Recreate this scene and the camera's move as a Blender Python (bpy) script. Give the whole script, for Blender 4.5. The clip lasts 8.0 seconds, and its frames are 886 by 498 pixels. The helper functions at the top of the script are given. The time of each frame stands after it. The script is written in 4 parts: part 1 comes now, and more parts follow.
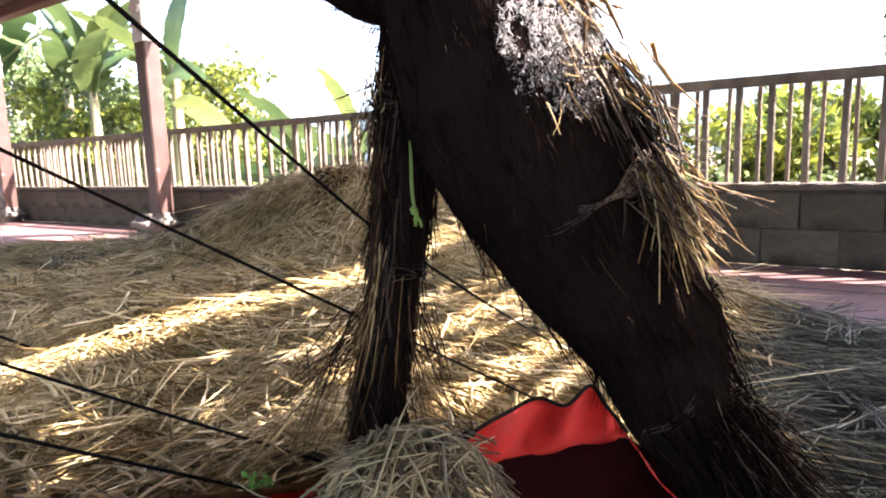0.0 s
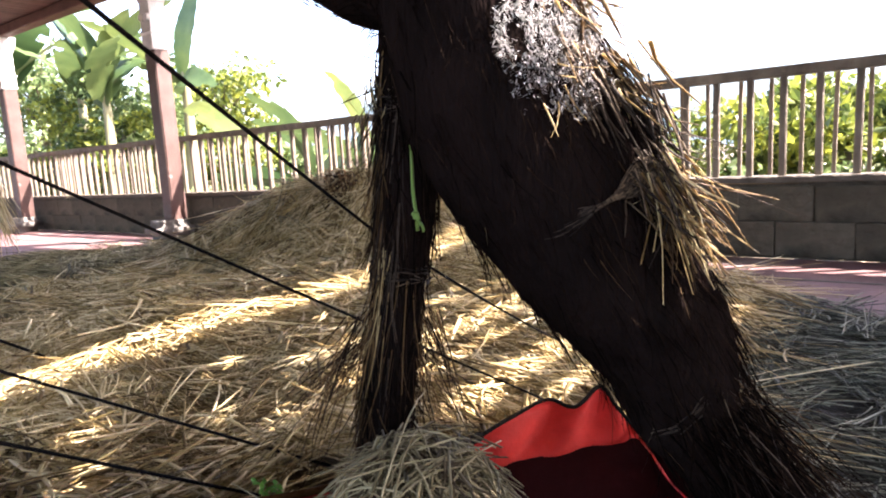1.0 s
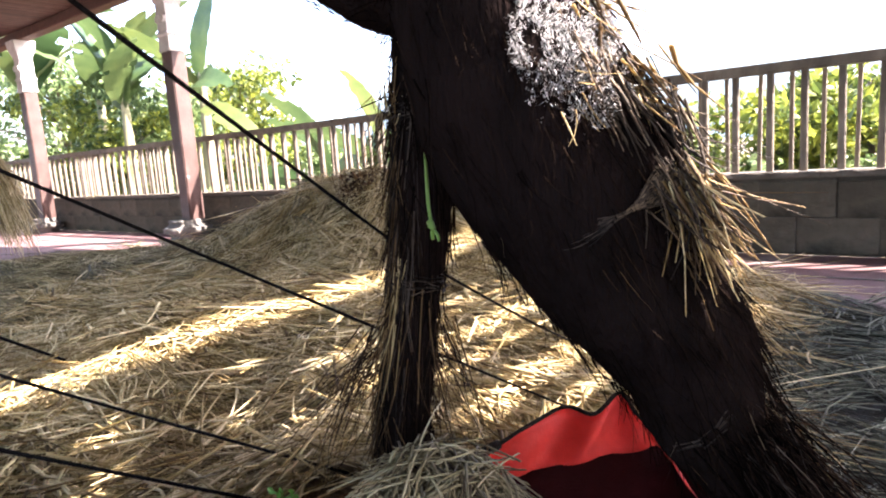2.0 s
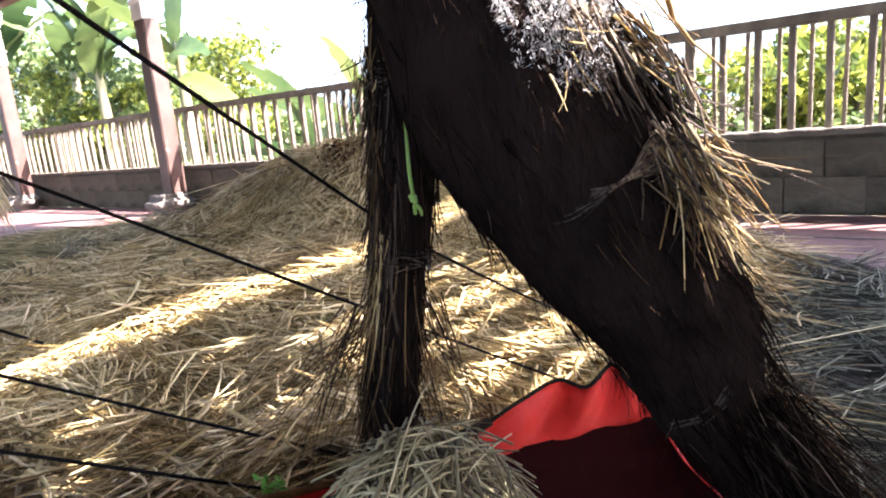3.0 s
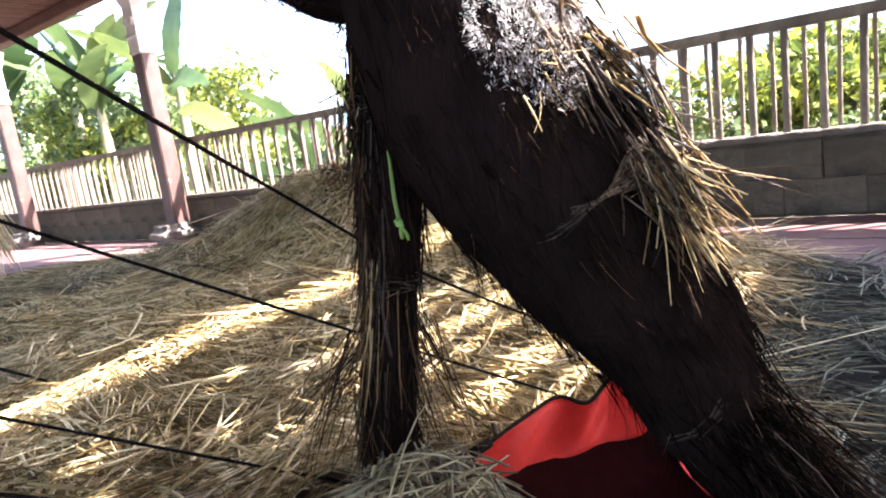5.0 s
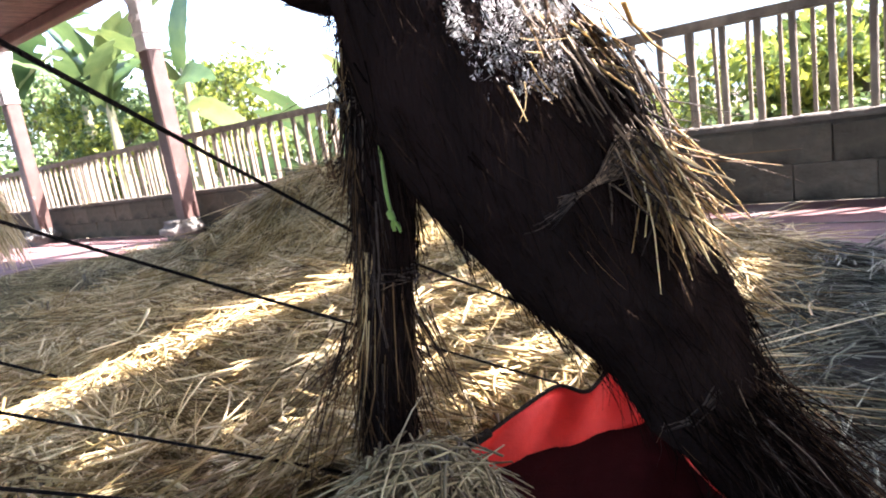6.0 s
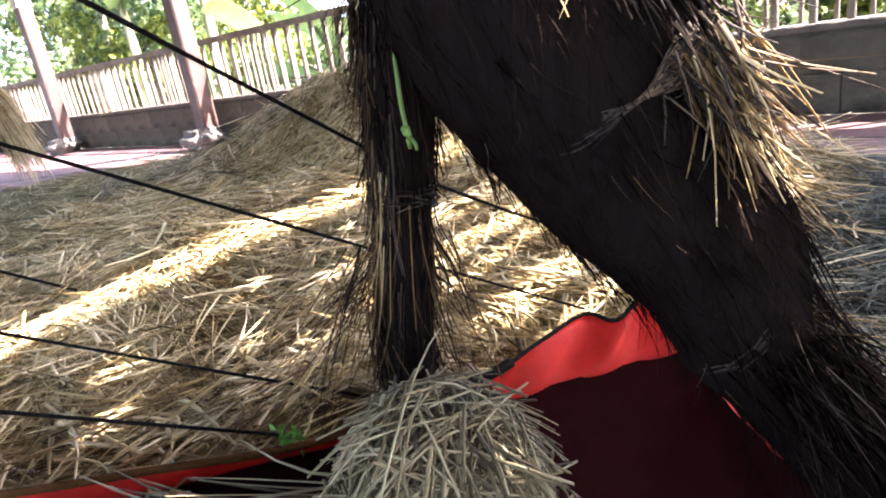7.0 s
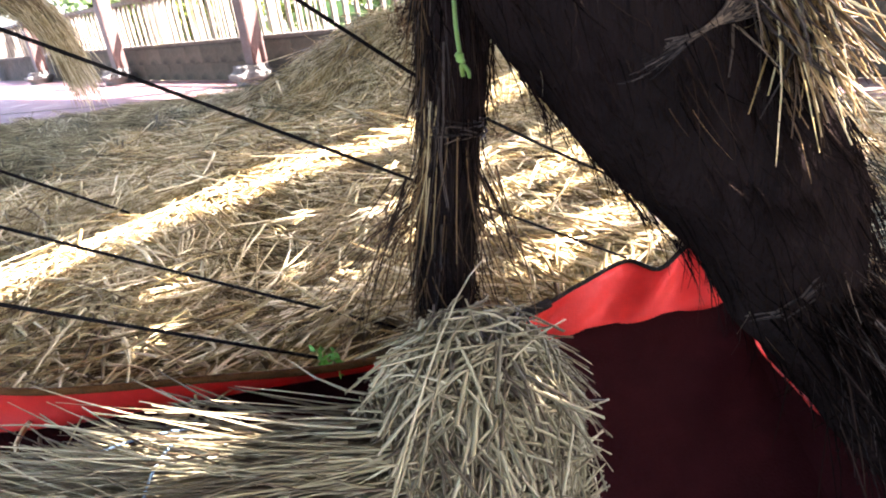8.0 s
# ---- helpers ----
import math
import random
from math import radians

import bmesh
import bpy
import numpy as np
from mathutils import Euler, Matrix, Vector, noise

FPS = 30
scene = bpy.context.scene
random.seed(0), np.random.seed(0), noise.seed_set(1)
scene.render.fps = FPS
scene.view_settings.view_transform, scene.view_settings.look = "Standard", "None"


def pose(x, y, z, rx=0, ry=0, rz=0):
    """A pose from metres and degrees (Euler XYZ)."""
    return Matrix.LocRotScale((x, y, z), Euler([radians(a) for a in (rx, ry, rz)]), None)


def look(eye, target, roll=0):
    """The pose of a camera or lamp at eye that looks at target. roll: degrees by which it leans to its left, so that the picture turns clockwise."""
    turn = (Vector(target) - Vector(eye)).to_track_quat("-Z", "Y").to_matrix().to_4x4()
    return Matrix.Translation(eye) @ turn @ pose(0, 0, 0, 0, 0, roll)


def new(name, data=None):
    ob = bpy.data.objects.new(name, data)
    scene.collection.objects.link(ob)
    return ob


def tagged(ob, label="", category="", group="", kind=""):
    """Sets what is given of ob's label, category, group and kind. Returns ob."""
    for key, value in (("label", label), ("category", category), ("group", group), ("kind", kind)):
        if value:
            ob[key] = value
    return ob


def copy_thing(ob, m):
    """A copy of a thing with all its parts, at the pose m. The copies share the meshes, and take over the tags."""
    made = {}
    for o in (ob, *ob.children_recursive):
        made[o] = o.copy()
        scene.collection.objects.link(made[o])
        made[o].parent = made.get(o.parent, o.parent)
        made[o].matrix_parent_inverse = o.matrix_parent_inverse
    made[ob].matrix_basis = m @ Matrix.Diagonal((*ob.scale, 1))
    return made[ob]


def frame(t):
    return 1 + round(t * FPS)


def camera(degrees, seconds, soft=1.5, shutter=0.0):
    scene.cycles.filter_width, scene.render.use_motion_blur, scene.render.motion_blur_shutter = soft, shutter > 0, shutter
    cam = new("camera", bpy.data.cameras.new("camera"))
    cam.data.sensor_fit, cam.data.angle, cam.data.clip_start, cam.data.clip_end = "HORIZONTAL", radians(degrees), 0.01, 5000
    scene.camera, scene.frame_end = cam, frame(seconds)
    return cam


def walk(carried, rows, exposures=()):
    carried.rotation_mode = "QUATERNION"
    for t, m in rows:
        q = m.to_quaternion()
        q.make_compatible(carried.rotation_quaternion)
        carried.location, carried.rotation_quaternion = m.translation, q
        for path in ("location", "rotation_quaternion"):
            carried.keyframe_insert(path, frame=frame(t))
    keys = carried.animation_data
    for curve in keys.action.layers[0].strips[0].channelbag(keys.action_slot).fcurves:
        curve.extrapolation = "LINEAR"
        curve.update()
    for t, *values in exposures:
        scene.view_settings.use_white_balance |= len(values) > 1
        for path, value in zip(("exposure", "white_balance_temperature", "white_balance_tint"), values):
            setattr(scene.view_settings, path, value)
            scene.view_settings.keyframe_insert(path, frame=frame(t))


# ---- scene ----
cam = camera(70.4, 8.0, 2.0)
PATH = [
    (0, (0.771, -0.153, 0.646), (-0.345, 1.482, 0.361), -1.9),
    (0.5, (0.778, -0.155, 0.648), (-0.333, 1.491, 0.406), -2.9),
    (1, (0.779, -0.144, 0.65), (-0.371, 1.467, 0.366), -3.3),
    (1.2, (0.781, -0.152, 0.649), (-0.392, 1.446, 0.387), -3.3),
    (2.3, (0.758, -0.118, 0.665), (-0.433, 1.451, 0.318), -4.5),
    (2.5, (0.746, -0.108, 0.661), (-0.347, 1.51, 0.228), -3.8),
    (3, (0.753, -0.1, 0.664), (-0.402, 1.484, 0.266), -5.2),
    (3.5, (0.752, -0.096, 0.667), (-0.368, 1.513, 0.272), -5.7),
    (4, (0.761, -0.093, 0.671), (-0.348, 1.528, 0.289), -7.0),
    (4.5, (0.767, -0.089, 0.67), (-0.351, 1.527, 0.298), -7.3),
    (4.7, (0.766, -0.089, 0.669), (-0.384, 1.509, 0.318), -7.2),
    (6, (0.783, -0.078, 0.666), (-0.414, 1.481, 0.299), -9.0),
    (6.5, (0.767, -0.058, 0.667), (-0.458, 1.457, 0.215), -9.3),
    (7, (0.744, -0.024, 0.662), (-0.499, 1.412, 0.037), -9.3),
    (7.5, (0.736, -0.031, 0.655), (-0.609, 1.304, 0.013), -8.1),
    (8, (0.744, -0.035, 0.646), (-0.573, 1.267, -0.108), -7.4),
]
EXPOSURES = [(0.0, 3.43, 6530, 24), (1.0, 3.36, 6480, 24), (2.5, 3.59, 6250, 22), (3.5, 3.77, 6200, 22), (4.5, 3.67, 6150, 21), (6.0, 3.62, 6030, 22), (7.0, 3.97, 6030, 23), (8.0, 4.34, 6030, 23)]
walk(cam, [(t, look(eye, target, roll)) for t, eye, target, roll in PATH], EXPOSURES)

# gaps added to shape sunlight, unseen: x from, x to, y from, y to
SUN_GAPS = [(1.05, 1.2, 1.2, 3.3), (1.45, 1.5, 1.16, 1.34), (1.55, 1.6, 1.1, 1.22), (1.35, 1.4, 1.12, 1.28), (1.9, 2.1, 1.28, 1.44), (2.1, 2.15, 1.42, 1.48), (2.15, 2.2, 1.43, 1.50), (2.2, 2.25, 1.455, 1.53), (2.25, 2.3, 1.48, 1.56), (1.8, 1.95, 0.92, 1.08)]
SUN_GAPS += [(1.55 + 0.15 * k, 1.6 + 0.15 * k + 0.05 * (k % 2), 2.0, 3.2) for k in range(6)]
SUN_GAPS += [(1.3 + 0.05 * ((k * 7) % 11), 1.35 + 0.05 * ((k * 7) % 11), 1.35 + 0.11 * k, 1.35 + 0.11 * k + 0.05 + 0.03 * (k % 4)) for k in range(15)]
MOUND_H, MOUND_X, MOUND_Y, MOUND_RX, MOUND_RY = 0.44, -1.5, 2.3, 0.95, 0.5

# ---- world, sun, exposure ----
SUN_AZ, SUN_EL = radians(57), radians(47)      # azimuth from +y towards +x
SUN_DIR = Vector((math.sin(SUN_AZ) * math.cos(SUN_EL), math.cos(SUN_AZ) * math.cos(SUN_EL), math.sin(SUN_EL)))
world = bpy.data.worlds.new("sky_world")
scene.world = world
world.use_nodes = True
wn = world.node_tree.nodes
sky = wn.new("ShaderNodeTexSky")
sky.sky_type = 'NISHITA'
sky.sun_disc = False
sky.sun_elevation, sky.sun_rotation = SUN_EL, SUN_AZ
sky.dust_density, sky.air_density = 3.0, 1.0
wn["Background"].inputs["Strength"].default_value = 0.125
world.node_tree.links.new(sky.outputs[0], wn["Background"].inputs["Color"])
sun_data = bpy.data.lights.new("sun", 'SUN')
sun_data.energy, sun_data.angle, sun_data.color = 5.0, radians(0.6), (1.0, 0.93, 0.82)
sun = new("sun", sun_data)
sun.matrix_world = look(SUN_DIR * 30, (0, 0, 0))


# ---- materials ----
def material(name, stops, rough=0.8, scale=12.0, bump=0.3, bump_scale=60.0, island=0.0, objects=0.0, metal=0.0,
             translucent=0.0, spec=0.3, stretch=(1, 1, 1), wear=None, coat=0.0):
    """Noise through a colour ramp, with a second, larger stain noise, bump, and random shifts by island or object."""
    m = bpy.data.materials.new(name)
    m.use_nodes = True
    n, l = m.node_tree.nodes, m.node_tree.links
    p = n["Principled BSDF"]
    tc = n.new("ShaderNodeTexCoord")
    mp = n.new("ShaderNodeMapping")
    mp.inputs["Scale"].default_value = stretch
    l.new(tc.outputs["Object"], mp.inputs["Vector"])
    fine = n.new("ShaderNodeTexNoise")
    fine.inputs["Scale"].default_value, fine.inputs["Detail"].default_value = scale, 6
    l.new(mp.outputs[0], fine.inputs["Vector"])
    big = n.new("ShaderNodeTexNoise")
    big.inputs["Scale"].default_value, big.inputs["Detail"].default_value = scale / 7, 4
    l.new(tc.outputs["Object"], big.inputs["Vector"])
    mix = n.new("ShaderNodeMath")
    mix.operation = 'MULTIPLY_ADD'
    l.new(fine.outputs["Fac"], mix.inputs[0])
    mix.inputs[1].default_value = 0.6
    half = n.new("ShaderNodeMath")
    half.operation = 'MULTIPLY'
    half.inputs[1].default_value = 0.4
    l.new(big.outputs["Fac"], half.inputs[0])
    l.new(half.outputs[0], mix.inputs[2])
    fac = mix.outputs[0]
    for amount, kind in ((island, "ShaderNodeNewGeometry"), (objects, "ShaderNodeObjectInfo")):
        if amount:
            g = n.new(kind)
            add = n.new("ShaderNodeMath")
            add.operation = 'MULTIPLY_ADD'
            add.inputs[1].default_value = amount
            shift = n.new("ShaderNodeMath")
            shift.operation = 'SUBTRACT'
            shift.inputs[1].default_value = amount / 2
            l.new(g.outputs["Random Per Island" if kind.endswith("Geometry") else "Random"], add.inputs[0])
            l.new(fac, shift.inputs[0])
            l.new(shift.outputs[0], add.inputs[2])
            fac = add.outputs[0]
    ramp = n.new("ShaderNodeValToRGB")
    els = ramp.color_ramp.elements
    while len(els) < len(stops):
        els.new(0.5)
    for e, (pos, col) in zip(els, stops):
        e.position, e.color = pos, (*col, 1)
    l.new(fac, ramp.inputs[0])
    colour = ramp.outputs[0]
    if wear:
        wn_ = n.new("ShaderNodeTexNoise")
        wn_.inputs["Scale"].default_value, wn_.inputs["Detail"].default_value = wear[1], 8
        l.new(tc.outputs["Object"], wn_.inputs["Vector"])
        wr = n.new("ShaderNodeMapRange")
        wr.inputs["From Min"].default_value, wr.inputs["From Max"].default_value = wear[2], wear[2] + 0.12
        l.new(wn_.outputs["Fac"], wr.inputs["Value"])
        wm = n.new("ShaderNodeMix")
        wm.data_type = 'RGBA'
        l.new(wr.outputs[0], wm.inputs["Factor"])
        l.new(colour, wm.inputs["A"])
        wm.inputs["B"].default_value = (*wear[0], 1)
        colour = wm.outputs["Result"]
    l.new(colour, p.inputs["Base Color"])
    p.inputs["Roughness"].default_value = rough
    p.inputs["Metallic"].default_value = metal
    p.inputs["Specular IOR Level"].default_value = spec
    p.inputs["Coat Weight"].default_value = coat
    if bump:
        bn = n.new("ShaderNodeTexNoise")
        bn.inputs["Scale"].default_value, bn.inputs["Detail"].default_value = bump_scale, 6
        l.new(mp.outputs[0], bn.inputs["Vector"])
        b = n.new("ShaderNodeBump")
        b.inputs["Strength"].default_value, b.inputs["Distance"].default_value = bump, 0.02
        l.new(bn.outputs["Fac"], b.inputs["Height"])
        l.new(b.outputs[0], p.inputs["Normal"])
    if translucent:
        tr = n.new("ShaderNodeBsdfTranslucent")
        l.new(colour, tr.inputs["Color"])
        ms = n.new("ShaderNodeMixShader")
        ms.inputs[0].default_value = translucent
        l.new(p.outputs[0], ms.inputs[1])
        l.new(tr.outputs[0], ms.inputs[2])
        l.new(ms.outputs[0], n["Material Output"].inputs["Surface"])
    return m


STRAW = material("straw", [(0.05, (0.10, 0.063, 0.022)), (0.35, (0.325, 0.235, 0.092)), (0.6, (0.54, 0.42, 0.198)), (0.95, (0.83, 0.71, 0.44))],
                 0.55, 9, 0.1, 200, island=0.9, translucent=0.25)
# darker straw copy that paints shade in the gaps between stalks
SHADED_BED = material("shaded_straw_bed", [(0.3, (0.06, 0.043, 0.021)), (0.55, (0.16, 0.117, 0.056)), (0.8, (0.31, 0.235, 0.115))],
                     0.9, 40, 1.0, 90, stretch=(1, 3, 1))
# straw copy, its colour greened and dulled as shade under foliage
GREEN_SHADE_STRAW = material("green_shade_straw", [(0.1, (0.062, 0.052, 0.023)), (0.4, (0.19, 0.162, 0.078)), (0.7, (0.32, 0.275, 0.145)), (0.95, (0.53, 0.465, 0.275))],
                       0.6, 9, 0.1, 200, island=0.9, translucent=0.2)
DRY_BLADE = material("grey_brown_blade", [(0.1, (0.007, 0.0055, 0.0045)), (0.5, (0.024, 0.018, 0.0145)), (0.9, (0.085, 0.064, 0.048))],
                     0.75, 20, 0.2, 200, island=0.9, spec=0.1)
BROWN_BLADE = material("brown_dry_blade", [(0.1, (0.016, 0.010, 0.006)), (0.5, (0.05, 0.034, 0.021)), (0.9, (0.15, 0.105, 0.062))],
                       0.7, 20, 0.2, 200, island=0.9, spec=0.2)
TUFT = material("golden_tuft_straw", [(0.05, (0.07, 0.036, 0.01)), (0.4, (0.26, 0.16, 0.055)), (0.7, (0.47, 0.325, 0.13)), (0.95, (0.72, 0.58, 0.30))],
                0.5, 20, 0.1, 200, island=1.0, translucent=0.3)
# dark bed colour paints the shade over the right-hand floor
FLOOR_SHADE_BED = material("floor_shade_bed", [(0.3, (0.016, 0.015, 0.011)), (0.55, (0.035, 0.033, 0.023)), (0.8, (0.07, 0.066, 0.045))],
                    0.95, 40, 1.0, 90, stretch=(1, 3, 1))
GREY_STRAW = material("grey_straw", [(0.1, (0.065, 0.044, 0.022)), (0.4, (0.178, 0.147, 0.074)), (0.7, (0.30, 0.252, 0.138)), (0.95, (0.49, 0.43, 0.26))],
                      0.6, 9, 0.1, 200, island=0.8, translucent=0.15)
# greyed straw copy with the right floor's shade in its colour
FLOOR_STRAW = material("shaded_floor_straw", [(0.1, (0.022, 0.024, 0.016)), (0.5, (0.08, 0.086, 0.058)), (0.92, (0.29, 0.30, 0.215))],
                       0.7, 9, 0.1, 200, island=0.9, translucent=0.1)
GREY_STALK = material("grey_stalk", [(0.1, (0.065, 0.044, 0.022)), (0.4, (0.178, 0.147, 0.074)), (0.7, (0.30, 0.252, 0.138)), (0.95, (0.49, 0.43, 0.26))],
                      0.6, 9, 0.1, 200, objects=0.8, translucent=0.15)
FIBRE = material("black_palm_fibre", [(0.3, (0.008, 0.0062, 0.0056)), (0.6, (0.0165, 0.0108, 0.0096)), (0.8, (0.034, 0.021, 0.018))],
                 1.0, 30, 0.9, 160, stretch=(1, 1, 0.2), spec=0.0)
FIBRE_STALK = material("dark_stalk", [(0.2, (0.004, 0.003, 0.0026)), (0.7, (0.012, 0.008, 0.0062)), (1.0, (0.04, 0.025, 0.017))],
                       1.0, 20, 0.2, 200, island=0.8, spec=0.0)
BROWN_STALK = material("brown_stalk", [(0.15, (0.012, 0.007, 0.004)), (0.6, (0.062, 0.036, 0.017)), (0.95, (0.20, 0.122, 0.052))],
                       0.85, 20, 0.2, 200, island=0.9, spec=0.1)
# near-white colour puts sun glints into the chips
GLINT_CHIP = material("painted_glint", [(0.12, (0.02, 0.017, 0.015)), (0.32, (0.45, 0.42, 0.39)), (0.6, (0.88, 0.86, 0.83))],
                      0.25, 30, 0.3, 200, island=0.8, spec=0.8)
FLOOR = material("red_floor_screed", [(0.3, (0.085, 0.046, 0.045)), (0.5, (0.145, 0.08, 0.077)), (0.75, (0.21, 0.132, 0.125))],
                 0.6, 5, 0.25, 40, wear=((0.24, 0.2, 0.18), 2.2, 0.56))
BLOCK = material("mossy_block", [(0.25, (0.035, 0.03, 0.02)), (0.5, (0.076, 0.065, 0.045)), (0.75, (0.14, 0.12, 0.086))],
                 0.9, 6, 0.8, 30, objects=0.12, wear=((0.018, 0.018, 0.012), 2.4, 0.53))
MORTAR = material("dark_mortar", [(0.3, (0.032, 0.027, 0.02)), (0.7, (0.09, 0.076, 0.055))], 0.95, 12, 0.8, 50)
COPING = material("wall_coping", [(0.3, (0.05, 0.042, 0.033)), (0.7, (0.14, 0.12, 0.095))], 0.9, 9, 0.6, 50)
RAIL = material("weathered_rail_paint", [(0.3, (0.08, 0.064, 0.048)), (0.5, (0.15, 0.122, 0.092)), (0.75, (0.27, 0.225, 0.17))],
                0.6, 14, 0.4, 70, objects=0.15, stretch=(1, 1, 0.4))
POST = material("red_brown_post_paint", [(0.3, (0.05, 0.027, 0.022)), (0.55, (0.085, 0.048, 0.04)), (0.8, (0.145, 0.09, 0.078))],
                0.55, 8, 0.25, 60, wear=((0.26, 0.2, 0.18), 9.0, 0.66))
CAPITAL = material("whitewashed_capital", [(0.3, (0.5, 0.49, 0.47)), (0.7, (0.78, 0.77, 0.75))], 0.8, 10, 0.5, 40)
STONE = material("pale_footing_stone", [(0.3, (0.075, 0.07, 0.062)), (0.55, (0.14, 0.132, 0.12)), (0.8, (0.22, 0.21, 0.195))], 0.9, 10, 0.9, 35)
ROOF = material("roof_board", [(0.3, (0.06, 0.03, 0.022)), (0.6, (0.12, 0.06, 0.045)), (0.85, (0.18, 0.10, 0.08))], 0.7, 10, 0.3, 50, island=0.3)
RED = material("red_cloth", [(0.3, (0.50, 0.022, 0.014)), (0.6, (0.62, 0.035, 0.022)), (0.8, (0.70, 0.05, 0.03))], 0.6, 40, 0.15, 300,
               translucent=0.45)
# shaded part of the red cloth, with the shade put into its colour
SHADED_RED = material("shaded_red_cloth", [(0.3, (0.011, 0.0022, 0.0024)), (0.6, (0.019, 0.0036, 0.0038)), (0.8, (0.03, 0.0055, 0.0058))], 0.9, 30, 0.2, 300, spec=0.03)
HEM = material("black_hem_tape", [(0.3, (0.008, 0.007, 0.006)), (0.7, (0.02, 0.015, 0.011))], 0.95, 60, 0.5, 400, spec=0.03)
BROWN_HEM = material("brown_hem_tape", [(0.3, (0.05, 0.02, 0.006)), (0.7, (0.11, 0.05, 0.015))], 0.9, 60, 0.5, 400, spec=0.05)
CORD = material("black_cord", [(0.3, (0.004, 0.004, 0.004)), (0.7, (0.012, 0.010, 0.009))], 0.95, 200, 0.6, 500, spec=0.03)
LIME = material("lime_green_strap", [(0.3, (0.17, 0.30, 0.05)), (0.7, (0.27, 0.41, 0.10))], 0.45, 30, 0.2, 200, translucent=0.3)
BLUE = material("pale_blue_twine", [(0.3, (0.12, 0.2, 0.3)), (0.7, (0.3, 0.42, 0.52))], 0.6, 60, 0.3, 300)
SPROUT = material("sprout_leaf", [(0.3, (0.07, 0.2, 0.02)), (0.7, (0.16, 0.36, 0.05))], 0.5, 20, 0.1, 100, translucent=0.3)
SOIL = material("dry_leaf_ground", [(0.3, (0.035, 0.027, 0.017)), (0.48, (0.085, 0.067, 0.045)), (0.6, (0.14, 0.117, 0.085)), (0.75, (0.035, 0.055, 0.016))],
                0.95, 3, 0.8, 20)
BANANA = material("banana_leaf", [(0.25, (0.04, 0.078, 0.028)), (0.55, (0.085, 0.125, 0.040)), (0.85, (0.165, 0.198, 0.06))], 0.4, 4, 0.3, 25,
                  objects=0.5, translucent=0.3, spec=0.4)
STEM = material("banana_stem", [(0.3, (0.13, 0.13, 0.06)), (0.7, (0.32, 0.30, 0.17))], 0.7, 9, 0.4, 30, stretch=(1, 1, 0.2))
LEAF = material("shrub_leaf", [(0.15, (0.035, 0.06, 0.016)), (0.5, (0.118, 0.152, 0.026)), (0.9, (0.285, 0.31, 0.042))], 0.5, 3, 0.1, 30,
                island=0.7, translucent=0.4)
DARK_LEAF = material("tree_leaf", [(0.15, (0.055, 0.092, 0.036)), (0.5, (0.125, 0.185, 0.07)), (0.9, (0.24, 0.31, 0.11))], 0.5, 3, 0.1, 30,
                     island=0.7, translucent=0.35)
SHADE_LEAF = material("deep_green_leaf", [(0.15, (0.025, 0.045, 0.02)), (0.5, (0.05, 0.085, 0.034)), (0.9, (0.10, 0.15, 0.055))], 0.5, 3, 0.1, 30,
                      island=0.7, translucent=0.2)
BARK = material("bark", [(0.3, (0.06, 0.05, 0.035)), (0.7, (0.2, 0.17, 0.12))], 0.9, 10, 0.8, 40, stretch=(1, 1, 0.3))
# blue-grey tone puts distance haze into the hill's colour
HILL = material("hazed_hill", [(0.3, (0.09, 0.13, 0.15)), (0.7, (0.15, 0.20, 0.21))], 1.0, 0.05, 0.0, 1)
LITTER = material("fallen_leaf", [(0.2, (0.07, 0.05, 0.028)), (0.6, (0.16, 0.13, 0.082)), (0.9, (0.33, 0.29, 0.21))], 0.8, 6, 0.1, 30, island=0.8)
PLASTER = material("plain_plaster", [(0.3, (0.12, 0.10, 0.085)), (0.7, (0.2, 0.17, 0.15))], 0.9, 2, 0.3, 30)


# ---- mesh helpers ----
def mesh_object(name, verts, faces, mats, index=None, parent=None, label="", smooth=False):
    me = bpy.data.meshes.new(name)
    me.from_pydata([tuple(v) for v in verts], [], faces)
    for m in (mats if isinstance(mats, (list, tuple)) else [mats]):
        me.materials.append(m)
    if index is not None:
        me.polygons.foreach_set("material_index", index)
    if smooth:
        me.polygons.foreach_set("use_smooth", [True] * len(me.polygons))
    me.update()
    ob = new(name, me)
    if parent:
        ob.parent = parent
    if label:
        ob["label"] = label
    return ob


def part(name, bm, mat, parent=None, label="", smooth=False):
    me = bpy.data.meshes.new(name)
    bm.to_mesh(me)
    bm.free()
    me.materials.append(mat)
    if smooth:
        me.polygons.foreach_set("use_smooth", [True] * len(me.polygons))
    ob = new(name, me)
    if parent:
        ob.parent = parent
    if label:
        ob["label"] = label
    return ob


def box_bm(size, centre=(0, 0, 0), bevel=0.0, segs=1):
    bm = bmesh.new()
    bmesh.ops.create_cube(bm, size=1, matrix=Matrix.Translation(centre) @ Matrix.Diagonal((*size, 1)))
    if bevel:
        bmesh.ops.bevel(bm, geom=bm.edges[:], offset=bevel, segments=segs, affect='EDGES', clamp_overlap=True)
    return bm


def roughen(bm, amount, scale, seed=0.0):
    for v in bm.verts:
        v.co += noise.noise_vector(v.co * scale + Vector((seed, seed, seed))) * amount


